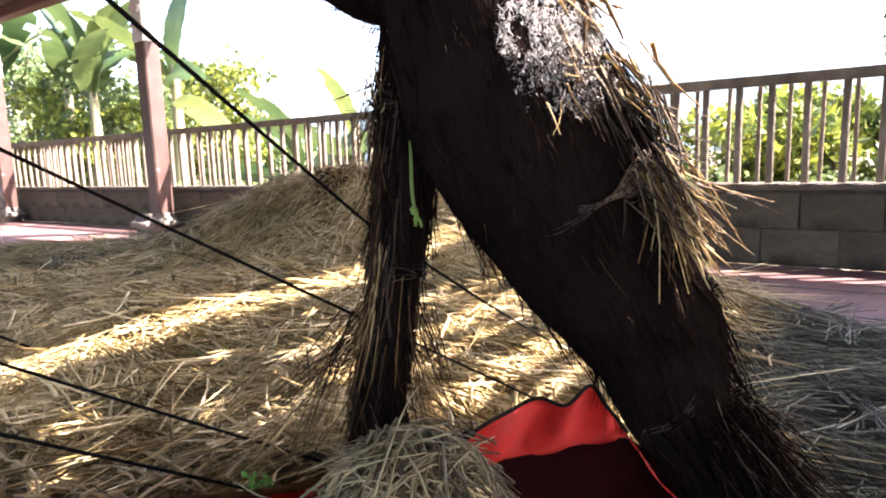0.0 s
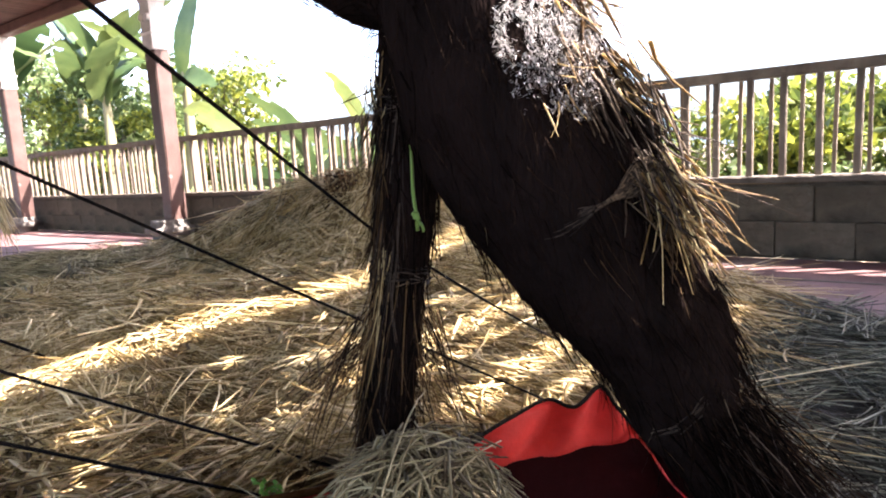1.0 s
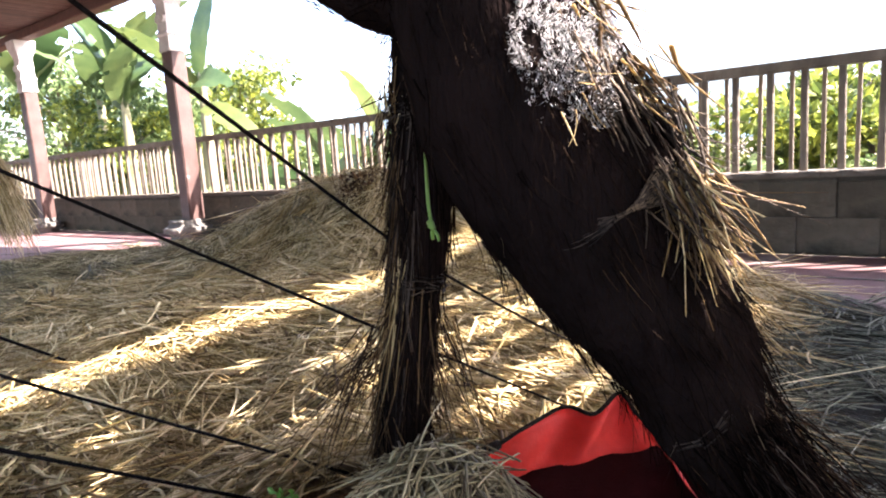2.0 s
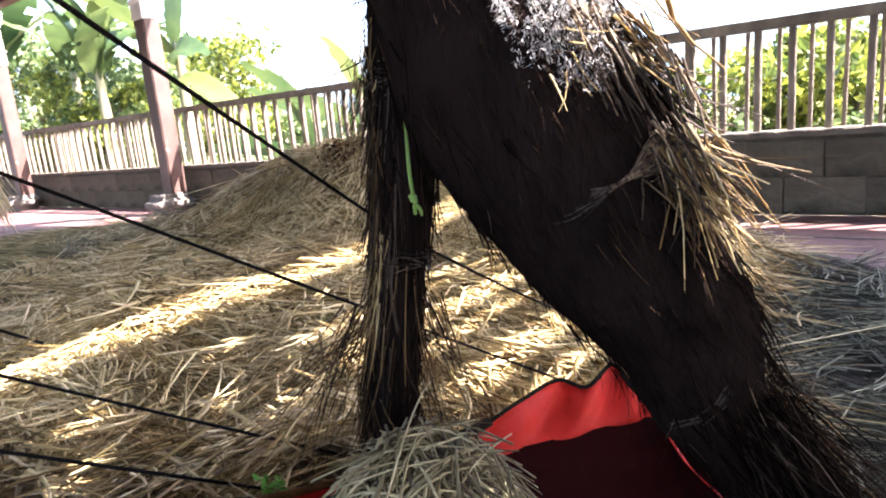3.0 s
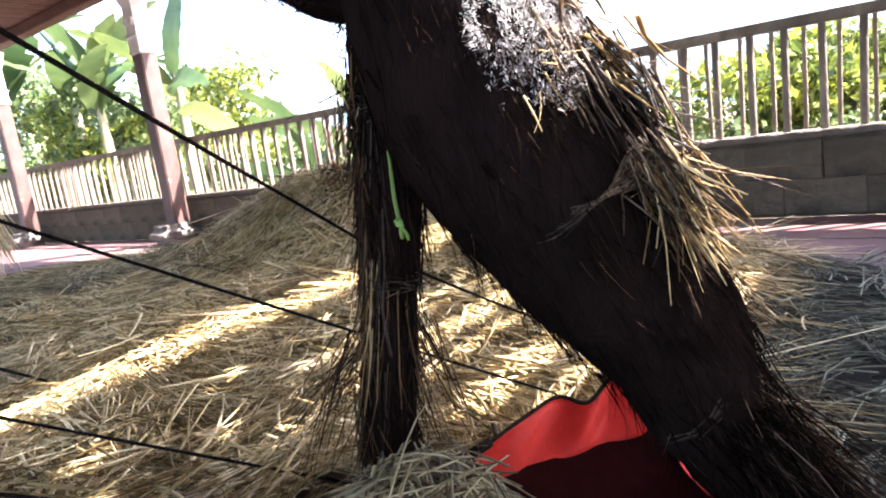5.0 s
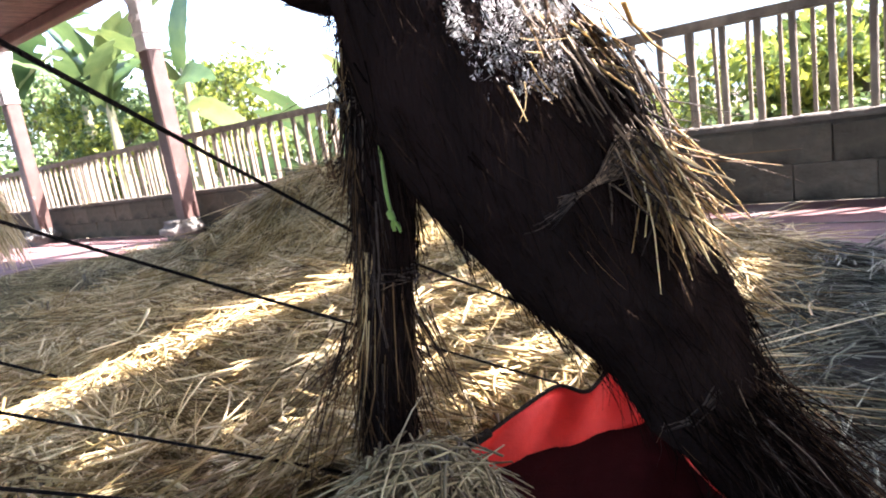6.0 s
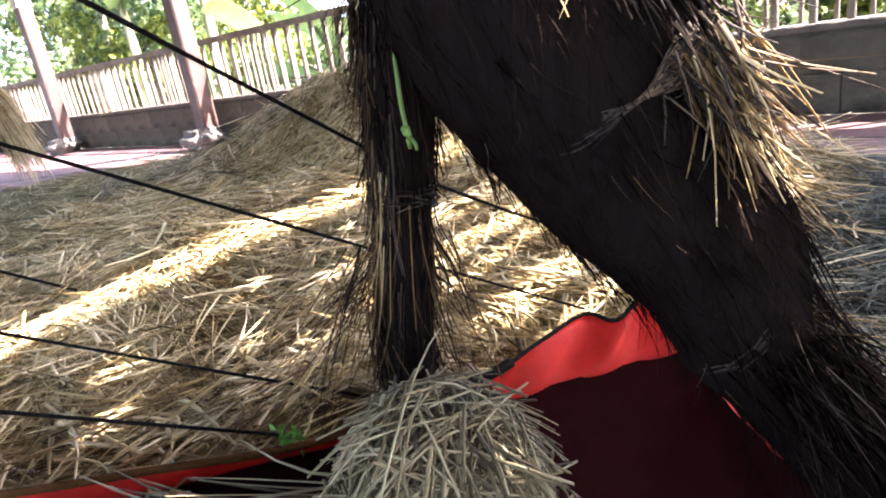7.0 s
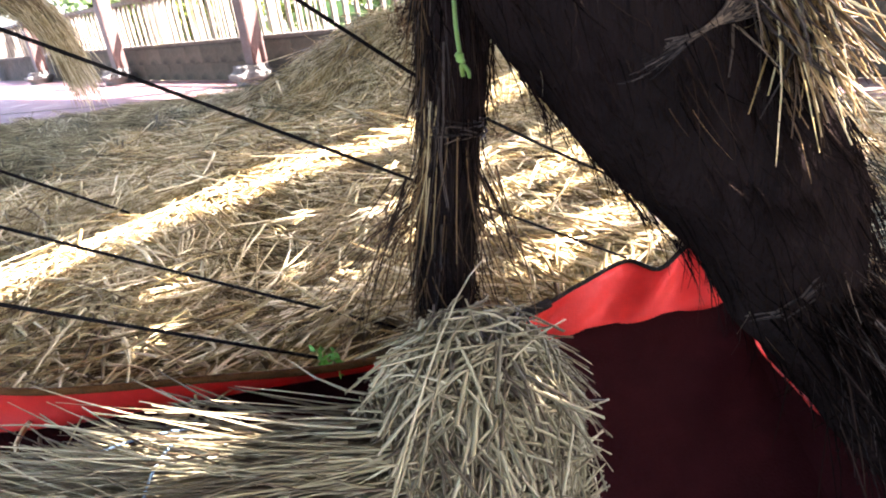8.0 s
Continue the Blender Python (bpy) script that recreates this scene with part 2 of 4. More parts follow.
def spline(points, radii, n):
    """Catmull-Rom through points, with radii, n steps a span."""
    pts = [Vector(p) for p in points]
    out, rad = [], []
    for i in range(len(pts) - 1):
        a, b, c, d = pts[max(i - 1, 0)], pts[i], pts[i + 1], pts[min(i + 2, len(pts) - 1)]
        for k in range(n):
            t = k / n
            out.append(0.5 * ((2 * b) + (c - a) * t + (2 * a - 5 * b + 4 * c - d) * t * t + (3 * b - a - 3 * c + d) * t ** 3))
            rad.append(radii[i] * (1 - t) + radii[i + 1] * t)
    return out + [pts[-1]], rad + [radii[-1]]


def tube(points, radii, sides=10, steps=6, wobble=0.0, wscale=20.0, seed=0.0, verts=None, faces=None):
    """A capped round tube along a spline; adds to verts and faces."""
    verts = [] if verts is None else verts
    faces = [] if faces is None else faces
    cs, rs = spline(points, radii, steps)
    base = len(verts)
    side = None
    for i, (c, r) in enumerate(zip(cs, rs)):
        d = (cs[min(i + 1, len(cs) - 1)] - cs[max(i - 1, 0)]).normalized()
        if side is None:
            side = d.orthogonal().normalized()
        side = (side - d * side.dot(d)).normalized()
        up = d.cross(side)
        for k in range(sides):
            a = 2 * math.pi * k / sides
            v = c + (side * math.cos(a) + up * math.sin(a)) * r
            if wobble:
                v = v + noise.noise_vector(v * wscale + Vector((seed, 0, 0))) * wobble
            verts.append(v)
    n = len(cs)
    for i in range(n - 1):
        for k in range(sides):
            a, b = base + i * sides + k, base + i * sides + (k + 1) % sides
            faces.append((a, b, b + sides, a + sides))
    faces.append(tuple(base + k for k in reversed(range(sides))))
    faces.append(tuple(base + (n - 1) * sides + k for k in range(sides)))
    return verts, faces


class Strands:
    """Collects thin three-sided stalks that bend; one mesh in the end."""

    def __init__(self):
        self.v, self.f, self.i, self.count = [], [], [], 0

    def add(self, P, D, L, W, bend, mat=0, segs=3, taper=0.35, centred=False):
        """P, D: n x 3 roots and directions; L, W: n lengths and widths; bend: n x 3 offset of the tip."""
        n = len(P)
        D = D / np.linalg.norm(D, axis=1, keepdims=True)
        ref = np.where(np.abs(D[:, 2:3]) > 0.9, np.array([[1.0, 0, 0]]), np.array([[0, 0, 1.0]]))
        S = np.cross(D, ref)
        S /= np.linalg.norm(S, axis=1, keepdims=True)
        U = np.cross(S, D)
        rings = []
        for k in range(segs + 1):
            t = k / segs
            u = t - 0.5 if centred else t
            c = P + D * (L * u)[:, None] + bend * (4 * u * u if centred else t * t)
            w = (W * (1 - (1 - taper) * t))[:, None] * 0.5
            rings.append(np.stack([c + S * w, c - S * w, c + U * w * 0.7], axis=1))
        V = np.stack(rings, axis=1).reshape(-1, 3)
        m = (segs + 1) * 3
        F = []
        for k in range(segs):
            a = k * 3
            F += [(a, a + 1, a + 4, a + 3), (a + 1, a + 2, a + 5, a + 4), (a + 2, a, a + 3, a + 5)]
        F = np.array(F)
        allf = (F[None] + (np.arange(n) * m)[:, None, None] + self.count).reshape(-1, 4)
        self.v.append(V)
        self.f.append(allf)
        self.i.append(np.full(len(allf), mat, dtype=np.int32))
        self.count += len(V)

    def arrays(self):
        return np.concatenate(self.v), np.concatenate(self.f), np.concatenate(self.i)

    def fill(self, me, extra_v=(), extra_f=(), extra_i=()):
        """Write strands, then extra quads and polygons, into the mesh."""
        V, F, I = self.arrays()
        base = len(V)
        verts = np.concatenate([V, np.array([tuple(v) for v in extra_v])]) if len(extra_v) else V
        loops = F.reshape(-1)
        starts = np.arange(len(F)) * 4
        totals = np.full(len(F), 4)
        if len(extra_f):
            el = np.array([i + base for f in extra_f for i in f])
            et = np.array([len(f) for f in extra_f])
            es = len(loops) + np.concatenate([[0], np.cumsum(et)[:-1]])
            loops, starts, totals = np.concatenate([loops, el]), np.concatenate([starts, es]), np.concatenate([totals, et])
            I = np.concatenate([I, np.array(extra_i)])
        me.vertices.add(len(verts))
        me.vertices.foreach_set("co", verts.reshape(-1))
        me.loops.add(len(loops))
        me.loops.foreach_set("vertex_index", loops.astype(np.int32))
        me.polygons.add(len(starts))
        me.polygons.foreach_set("loop_start", starts.astype(np.int32))
        me.polygons.foreach_set("loop_total", totals.astype(np.int32))
        me.polygons.foreach_set("material_index", I.astype(np.int32))
        me.update(calc_edges=True)
        me.validate()

    def make(self, name, mats, extra_v=(), extra_f=(), extra_i=(), parent=None):
        me = bpy.data.meshes.new(name)
        for m in mats:
            me.materials.append(m)
        self.fill(me, extra_v, extra_f, extra_i)
        ob = new(name, me)
        if parent:
            ob.parent = parent
        return ob


rng = np.random.default_rng(7)

# ---- large structure ----
WALL_Y, WALL_TOP = 3.70, 0.45
X0, X1 = -16.0, 7.0

# the outer ground, one sheet to the horizon
gv, gf = [], []
xs = np.concatenate([[-900, -300, -120, -60], np.linspace(-30, 20, 41), [40, 100, 300, 900]])
ys = np.concatenate([[-900, -200, -60, -20, -8], np.linspace(3.75, 30, 28), [45, 90, 250, 900]])
for y in ys:
    for x in xs:
        far = min(max((y - 4) / 8, 0), 1)
        gv.append((x, y, -0.06 + 0.22 * far * (0.5 + noise.noise((x * .35, y * .35, 0))) if y > 3.7 else -0.06))
nx = len(xs)
for j in range(len(ys) - 1):
    for i in range(nx - 1):
        a = j * nx + i
        gf.append((a, a + 1, a + nx + 1, a + nx))
tagged(mesh_object("ground", gv, gf, SOIL, smooth=True), "dry leaf-strewn earth outside the pavilion", "ground", kind="structure")

bm = box_bm((X1 - X0, WALL_Y + 5.0, 0.12), ((X0 + X1) / 2, (WALL_Y - 5.0) / 2, -0.06))
tagged(part("floor", bm, FLOOR), "worn red-tinted screed floor of the pavilion", "floor", kind="structure")

bm = box_bm((X1 - X0, 0.17, WALL_TOP - 0.03), ((X0 + X1) / 2, WALL_Y + 0.10, (WALL_TOP - 0.03) / 2))
wall = tagged(part("wall_north", bm, MORTAR), "low dark mossy block wall under the railing", "wall", kind="structure")
bm = box_bm((X1 - X0, 0.22, 0.035), ((X0 + X1) / 2, WALL_Y + 0.10, WALL_TOP - 0.016), 0.006)
part("coping", bm, COPING, wall, "pale dusty coping")

# roof of boards laid down the slope; gaps are added to let sun in
ROOF_Z = 2.62
rv, rf = [], []


def roof_board(x0, x1, y0, y1, z):
    b = len(rv)
    rv.extend([(x, y, zz) for zz in (z, z + 0.025) for y in (y0, y1) for x in (x0, x1)])
    rf.extend([tuple(b + k for k in q) for q in ((0, 1, 3, 2), (4, 6, 7, 5), (0, 4, 5, 1), (2, 3, 7, 6), (0, 2, 6, 4), (1, 5, 7, 3))])


# boards are cut at these unseen gaps so sun bands reach the straw
GAPS = SUN_GAPS
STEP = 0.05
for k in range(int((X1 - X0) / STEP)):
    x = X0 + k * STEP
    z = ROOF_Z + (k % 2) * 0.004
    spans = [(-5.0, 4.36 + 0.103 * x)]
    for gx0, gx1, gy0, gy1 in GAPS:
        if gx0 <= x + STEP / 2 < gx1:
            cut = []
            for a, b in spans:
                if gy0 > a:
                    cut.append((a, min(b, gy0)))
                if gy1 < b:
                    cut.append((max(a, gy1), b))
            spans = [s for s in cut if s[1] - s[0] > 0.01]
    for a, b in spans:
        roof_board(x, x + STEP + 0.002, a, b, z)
tagged(mesh_object("ceiling", rv, rf, ROOF), "brown boarded pavilion roof with added gaps that let sun through", "ceiling", kind="structure")
bm = box_bm((X1 - X0, 0.14, 0.115), ((X0 + X1) / 2, 3.5, 2.56), 0.01)
tagged(part("eave_beam", bm, ROOF), "red-brown painted eave beam", "beam", kind="structure")


# ---- railing ----
def build_railing():
    rail = tagged(new("railing"), "weathered brown railing of square balusters on a low wall", "railing")
    bm = box_bm((X1 - X0, 0.085, 0.055), ((X0 + X1) / 2, WALL_Y + 0.09, 1.012), 0.012, 2)
    part("top_rail", bm, RAIL, rail)
    bm = box_bm((0.036, 0.036, 0.56), (0, 0, 0), 0.006)
    roughen(bm, 0.002, 9)
    first = part("baluster", bm, RAIL, rail)
    me = first.data
    k0 = int((X0 + 0.2 + 0.038) / 0.171)
    xs = [-0.038 + 0.171 * k for k in range(k0, int((X1 + 0.038) / 0.171))]
    for i, x in enumerate(xs):
        ob = first if i == 0 else new("baluster", me)
        ob.parent = rail
        ob.matrix_basis = pose(x + rng.uniform(-.004, .004), WALL_Y + 0.09, 0.715, 0, rng.uniform(-.6, .6), rng.uniform(-4, 4))
    return rail


build_railing()


def build_outer_railing():
    rail = tagged(new("outer_railing"), "thin weathered railing standing behind the low wall", "railing")
    part("top_rail", box_bm((X1 - X0, 0.05, 0.04), ((X0 + X1) / 2, WALL_Y + 0.5, 1.04), 0.008), RAIL, rail)
    first = part("baluster", box_bm((0.024, 0.024, 1.14), (0, 0, 0), 0.004), RAIL, rail)
    for i, x in enumerate(np.arange(X0 + 0.1, X1, 0.171)):
        ob = first if i == 0 else new("baluster", first.data)
        ob.parent = rail
        ob.matrix_basis = pose(x + rng.uniform(-.01, .01), WALL_Y + 0.5, 0.46, 0, rng.uniform(-.8, .8), 0)
    return rail


build_outer_railing()


# ---- posts with capitals, and footing stones ----
def build_post():
    post = tagged(new("wooden_post"), "square red-brown painted post with a white carved capital", "post", group="pavilion posts")
    bm = box_bm((0.165, 0.165, 1.72), (0, 0, 1.00), 0.01, 2)
    part("shaft", bm, POST, post)
    bm = box_bm((0.19, 0.19, 0.035), (0, 0, 1.875), 0.008, 2)
    part("collar", bm, CAPITAL, post)
    verts, faces = [], []
    zs = [1.89, 2.00, 2.02, 2.05, 2.30, 2.36, 2.42, 2.505]
    rs = [0.086, 0.086, 0.10, 0.082, 0.082, 0.105, 0.12, 0.13]
    for z, r in zip(zs, rs):
        verts += [(-r, -r, z), (r, -r, z), (r, r, z), (-r, r, z)]
    for i in range(len(zs) - 1):
        for k in range(4):
            a, b = i * 4 + k, i * 4 + (k + 1) % 4
            faces.append((a, b, b + 4, a + 4))
    faces += [(3, 2, 1, 0), tuple(len(verts) - 4 + k for k in range(4))]
    mesh_object("capital", verts, faces, CAPITAL, parent=post)
    for s in (-1, 1):
        bm = bmesh.new()
        bmesh.ops.create_cone(bm, cap_ends=True, segments=14, radius1=0.045, radius2=0.035, depth=0.03,
                              matrix=pose(s * 0.04, -0.092, 2.16, 90, 0, 0))
        part("scroll", bm, CAPITAL, post)
    return post


def build_stone(seed):
    bm = bmesh.new()
    bmesh.ops.create_cube(bm, size=1, matrix=Matrix.Translation((0, 0, 0.10)) @ Matrix.Diagonal((0.40, 0.40, 0.20, 1)))
    bmesh.ops.bevel(bm, geom=bm.edges[:], offset=0.07, segments=3, affect='EDGES')
    bmesh.ops.subdivide_edges(bm, edges=bm.edges[:], cuts=1, use_grid_fill=True)
    for v in bm.verts:
        if 0.01 < v.co.z:
            v.co += noise.noise_vector(v.co * 7 + Vector((seed, 0, 0))) * 0.018
    return tagged(part("footing_stone", bm, STONE, smooth=True), "pale rounded footing stone under a post", "stone", group="footing stones")


post = build_post()
POST_X = [-15.6, -12.1, -8.63, -5.135, -1.62, 1.88, 5.38]
for i, x in enumerate(POST_X):
    if i == 0:
        post.matrix_basis = pose(x, 3.5, 0)
    else:
        copy_thing(post, pose(x, 3.5, 0))
    s = build_stone(i * 3.7)
    s.matrix_basis = pose(x - 0.03, 3.44, 0, 0, 0, (i * 37) % 20 - 10)


# ---- straw on the floor ----
def straw_height(x, y):
    """Depth of the loose straw over the floor."""
    edge = min(1.0, max(0.0, (2.75 + 0.12 * math.sin(x * 3.1) - y) / 0.5)) * min(1.0, max(0.0, (x + 5.0 + 0.5 * math.sin(y * 2.3)) / 1.2))
    right = min(1.0, max(0.0, (0.55 - x) / 0.5))
    base = 0.012 + 0.032 * min(1.0, max(0.0, (2.62 + 0.1 * math.sin(x * 5.0) - y) / 0.35)) + edge * right * (0.075 + 0.035 * noise.noise((x * 2.2, y * 2.2, 3.0)) + 0.02 * noise.noise((x * 6, y * 6, 8.0)))
    mound = MOUND_H * math.exp(-((x - MOUND_X) / MOUND_RX) ** 2 - ((y - MOUND_Y) / MOUND_RY) ** 2)
    ridge = 0.07 * math.exp(-((x + 0.95 - 0.0 * y) / 0.4) ** 2 - ((y - 1.0) / 0.6) ** 2)
    knoll = 0.075 * math.exp(-((x - 0.06) / 0.15) ** 2 - ((y - 0.48) / 0.13) ** 2)
    return base + mound + ridge + knoll


def straw_floor():
    n_x, n_y = 150, 80
    xs, ys = np.linspace(-5.4, 2.2, n_x), np.linspace(-0.6, 3.3, n_y)
    verts, faces = [], []
    for y in ys:
        for x in xs:
            h = straw_height(x, y)
            verts.append((x, y, (h - 0.016) if h < 0.03 else h))
    for j in range(n_y - 1):
        for i in range(n_x - 1):
            a = j * n_x + i
            x, y = xs[i], ys[j]
            rag = 0.35 * noise.noise((x * 2.3, y * 2.3, 11.0)) + 0.15 * noise.noise((x * 8, y * 8, 4.0))
            if y > -0.25 + rag and x < 1.9 + rag:
                faces.append((a, a + 1, a + n_x + 1, a + n_x))
    return verts, faces


def scatter(count, x0, x1, y0, y1, length, width, lift, angle, spread, keep, mats, tip=0.03, clump=9):
    """Stalks lying in clumps on the straw surface, in a rectangle of the plan."""
    pts, dirs, arcs = [], [], []
    while len(pts) < count:
        x, y = rng.uniform(x0, x1), rng.uniform(y0, y1)
        if rng.random() > keep(x, y):
            continue
        a = angle(x, y) + rng.normal(0, spread)
        up, rise = rng.uniform(-0.01, lift), rng.normal(0, 0.09)
        arc = rng.normal(0, 1, 3) * np.array([0.36, 0.36, 0.06])
        for _ in range(int(rng.integers(1, 2 * clump))):
            px, py = x + rng.normal(0, 0.022), y + rng.normal(0, 0.022)
            b = a + rng.normal(0, 0.16)
            dx, dy = math.cos(b), math.sin(b)
            e = 0.04
            slope = (straw_height(px + dx * e, py + dy * e) - straw_height(px - dx * e, py - dy * e)) / (2 * e)
            pts.append((px, py, straw_height(px, py) + up + rng.uniform(-0.006, 0.012)))
            dirs.append((dx, dy, slope + rise + rng.normal(0, 0.04)))
            arcs.append(arc + rng.normal(0, 1, 3) * np.array([0.2, 0.2, 0.04]))
    P, D, A = np.array(pts), np.array(dirs), np.array(arcs)
    n = len(P)
    L = rng.uniform(0.5, 1.4, n) * length
    D = D / np.linalg.norm(D, axis=1, keepdims=True)
    P = P - D * (L * 0.5)[:, None]
    # no loose stalks on the spread cloth or across the foot of the leg
    on_cloth = np.zeros(n, bool)
    for u in (0.0, 0.25, 0.5, 0.75, 1.0):
        q = P + D * (L * u)[:, None] + A * (L * u * u)[:, None]
        on_cloth |= (q[:, 0] > 0.42) & (q[:, 1] < 0.66)
        on_cloth |= (q[:, 0] > 0.10) & (q[:, 0] < 0.42) & (q[:, 1] < 0.50)
    keep_them = ~on_cloth
    P, D, L, A, n = P[keep_them], D[keep_them], L[keep_them], A[keep_them], int(keep_them.sum())
    W = rng.uniform(0.5, 1.5, n) * width
    straws.add(P, D, L, W, A * L[:, None] + np.array([0, 0, -tip]), mats, 4)


straws = Strands()


def flow(x, y):
    return 0.5 + 1.3 * noise.noise((x * 1.1, y * 1.1, 5.0)) + 0.5 * noise.noise((x * 4, y * 4, 1.0))


def thick(x, y):
    return 1.0 if straw_height(x, y) > 0.065 else 0.04


scatter(12000, -5.0, -1.6, 0.3, 3.0, 0.34, 0.0068, 0.055, flow, 0.8, thick, 4, 0.03, 7)
scatter(14000, -2.5, 0.6, 0.9, 2.9, 0.28, 0.0080, 0.085, flow, 1.1, thick, 0, 0.03, 5)
scatter(12500, -1.6, 0.5, 0.0, 1.2, 0.27, 0.0056, 0.06, flow, 1.05, thick, 0, 0.03, 6)
scatter(3600, -1.8, 0.5, 0.1, 1.8, 0.20, 0.0066, 0.085, flow, 1.6, thick, 0, 0.02, 2)
scatter(1500, -1.3, 0.4, 0.0, 1.0, 0.15, 0.0075, 0.10, flow, 1.6, thick, 0, 0.01, 2)
# right-hand stalks take the straw colour darkened for shade
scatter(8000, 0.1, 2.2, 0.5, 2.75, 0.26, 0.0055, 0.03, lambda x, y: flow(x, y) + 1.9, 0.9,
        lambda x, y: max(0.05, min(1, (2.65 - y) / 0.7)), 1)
scatter(3500, -2.3, -0.7, 1.7, 2.7, 0.20, 0.0062, 0.05, flow, 1.2, thick, 0, 0.02, 4)
for ux, uy, cnt in ((-1.08, 0.62, 16), (-0.74, 1.02, 12), (-0.25, 0.55, 8), (-1.5, 1.0, 12), (-0.55, 0.8, 10), (-0.9, 1.35, 12)):
    P = np.array([ux, uy, straw_height(ux, uy)]) + rng.normal(0, 1, (cnt, 3)) * np.array([0.035, 0.03, 0.005])
    straws.add(P, rng.normal(0, 0.5, (cnt, 3)) + np.array([0, 0, 1.0]), rng.uniform(0.05, 0.12, cnt), rng.uniform(0.004, 0.008, cnt), rng.normal(0, 0.02, (cnt, 3)), 0)
sv, sf = straw_floor()
tagged(straws.make("straw_heap", [STRAW, FLOOR_STRAW, SHADED_BED, FLOOR_SHADE_BED, GREEN_SHADE_STRAW], sv, sf, [3 if sv[q[0]][0] > 0.32 else 2 for q in sf]),
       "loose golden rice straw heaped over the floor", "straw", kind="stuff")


# ---- straw animal sculpture, one mesh ----
def build_sculpture():
    st = Strands()
    v, f = [], []
    big = [(0.385, 0.49, 0.93), (0.41, 0.465, 0.80), (0.452, 0.453, 0.70), (0.50, 0.462, 0.615), (0.542, 0.478, 0.53), (0.587, 0.505, 0.448),
           (0.624, 0.526, 0.356), (0.678, 0.559, 0.259), (0.755, 0.612, 0.13), (0.83, 0.66, 0.01)]
    big_r = [0.102, 0.108, 0.111, 0.107, 0.086, 0.073, 0.053, 0.043, 0.044, 0.05]
    leg = [(0.32, 0.50, 0.86), (0.30, 0.48, 0.72), (0.292, 0.468, 0.60), (0.276, 0.463, 0.50), (0.252, 0.462, 0.38), (0.23, 0.465, 0.26), (0.20, 0.465, 0.03)]
    leg_r = [0.062, 0.040, 0.037, 0.030, 0.034, 0.036, 0.040]
    body = [(0.50, 0.56, 1.00), (0.43, 0.50, 0.96), (0.33, 0.48, 0.90), (0.24, 0.47, 0.92), (0.15, 0.47, 0.985), (-0.02, 0.46, 1.10), (-0.25, 0.44, 1.16)]
    body_r = [0.08, 0.12, 0.10, 0.092, 0.10, 0.13, 0.12]
    tube(big, big_r, 28, 8, 0.008, 16, 1, v, f)
    tube(leg, leg_r, 20, 8, 0.005, 25, 2, v, f)
    tube(body, body_r, 24, 8, 0.01, 12, 3, v, f)
    nbody = len(f)
    idx = [0] * nbody

    def along(points, radii, count, length, width, mat, splay=0.06, span=(0.0, 1.0), ends=0.012, facing=None, sharp=0.15):
        cs, rs = spline(points, radii, 12)
        n = len(cs)
        P, D = [], []
        while len(P) < count:
            i = min(n - 2, int(rng.uniform(*span) * (n - 1)))
            c, r, d = cs[i], rs[i], (cs[i + 1] - cs[i]).normalized()
            o = d.orthogonal().normalized()
            a = rng.uniform(0, 2 * math.pi)
            radial = (o * math.cos(a) + d.cross(o) * math.sin(a))
            if facing is not None and radial.dot(facing) < sharp:
                continue
            P.append(c + radial * (r + rng.uniform(-0.003, 0.004)))
            D.append(d + radial * rng.normal(splay, 0.03) + Vector(rng.normal(0, 0.04, 3)))
        P, D = np.array(P), np.array(D)
        L = rng.uniform(0.4, 1.3, count) * length
        bend = rng.normal(0, ends, (count, 3)) + np.array([0, 0, -0.4 * ends])
        st.add(P, D, L, rng.uniform(0.6, 1.5, count) * width, bend, mat)

    along(big, big_r, 2600, 0.045, 0.0022, 1, -0.02)
    along(big, big_r, 420, 0.09, 0.0022, 1, 0.05, (0.15, 0.8), 0.012, Vector((0.9, 0.3, 0.1)))
    along(big, big_r, 26, 0.04, 0.0016, 2, 0.0, (0.3, 0.7))
    along(big, big_r, 9, 0.016, 0.0011, 5, 0.02, (0.3, 0.85), 0.015, Vector((0.5, -0.85, 0)))
    # broad grey-brown blades laid down the limb above the binding
    along(big, big_r, 32, 0.075, 0.0062, 7, -0.01, (0.16, 0.30), 0.005, Vector((0.93, -0.36, 0.05)), 0.90)
    along(body, body_r, 900, 0.07, 0.0026, 1, 0.0)
    along(leg, leg_r, 1300, 0.06, 0.0022, 1, -0.01)
    along(leg, leg_r, 420, 0.085, 0.0024, 2, 0.01, (0.12, 0.85), 0.018, Vector((-0.95, -0.15, 0)))
    # paler blades on the left only, painting in that side's sky light
    along(leg, leg_r, 200, 0.11, 0.0026, 6, 0.0, (0.12, 0.8), 0.010, Vector((-0.75, -0.65, 0)))
    along(leg, leg_r, 60, 0.09, 0.0022, 3, 0.02, (0.4, 0.6), 0.010, Vector((-0.9, -0.4, 0)))
    along(leg, leg_r, 90, 0.12, 0.0018, 2, 0.05, (0.45, 0.75), 0.012)

    def ring(c, d, r, turns, width, mat, tilt=(0, 0, 0)):
        """A binding of several stalks round a limb."""
        c, d = Vector(c), (Vector(d) + Vector(tilt)).normalized()
        o = d.orthogonal().normalized()
        q = d.cross(o)
        for t in range(turns):
            off = d * (t - turns / 2) * width * 1.1
            k = 14
            for s in range(k):
                a, b = 2 * math.pi * s / k, 2 * math.pi * (s + 1.15) / k
                rr = r + rng.uniform(0, 0.004)
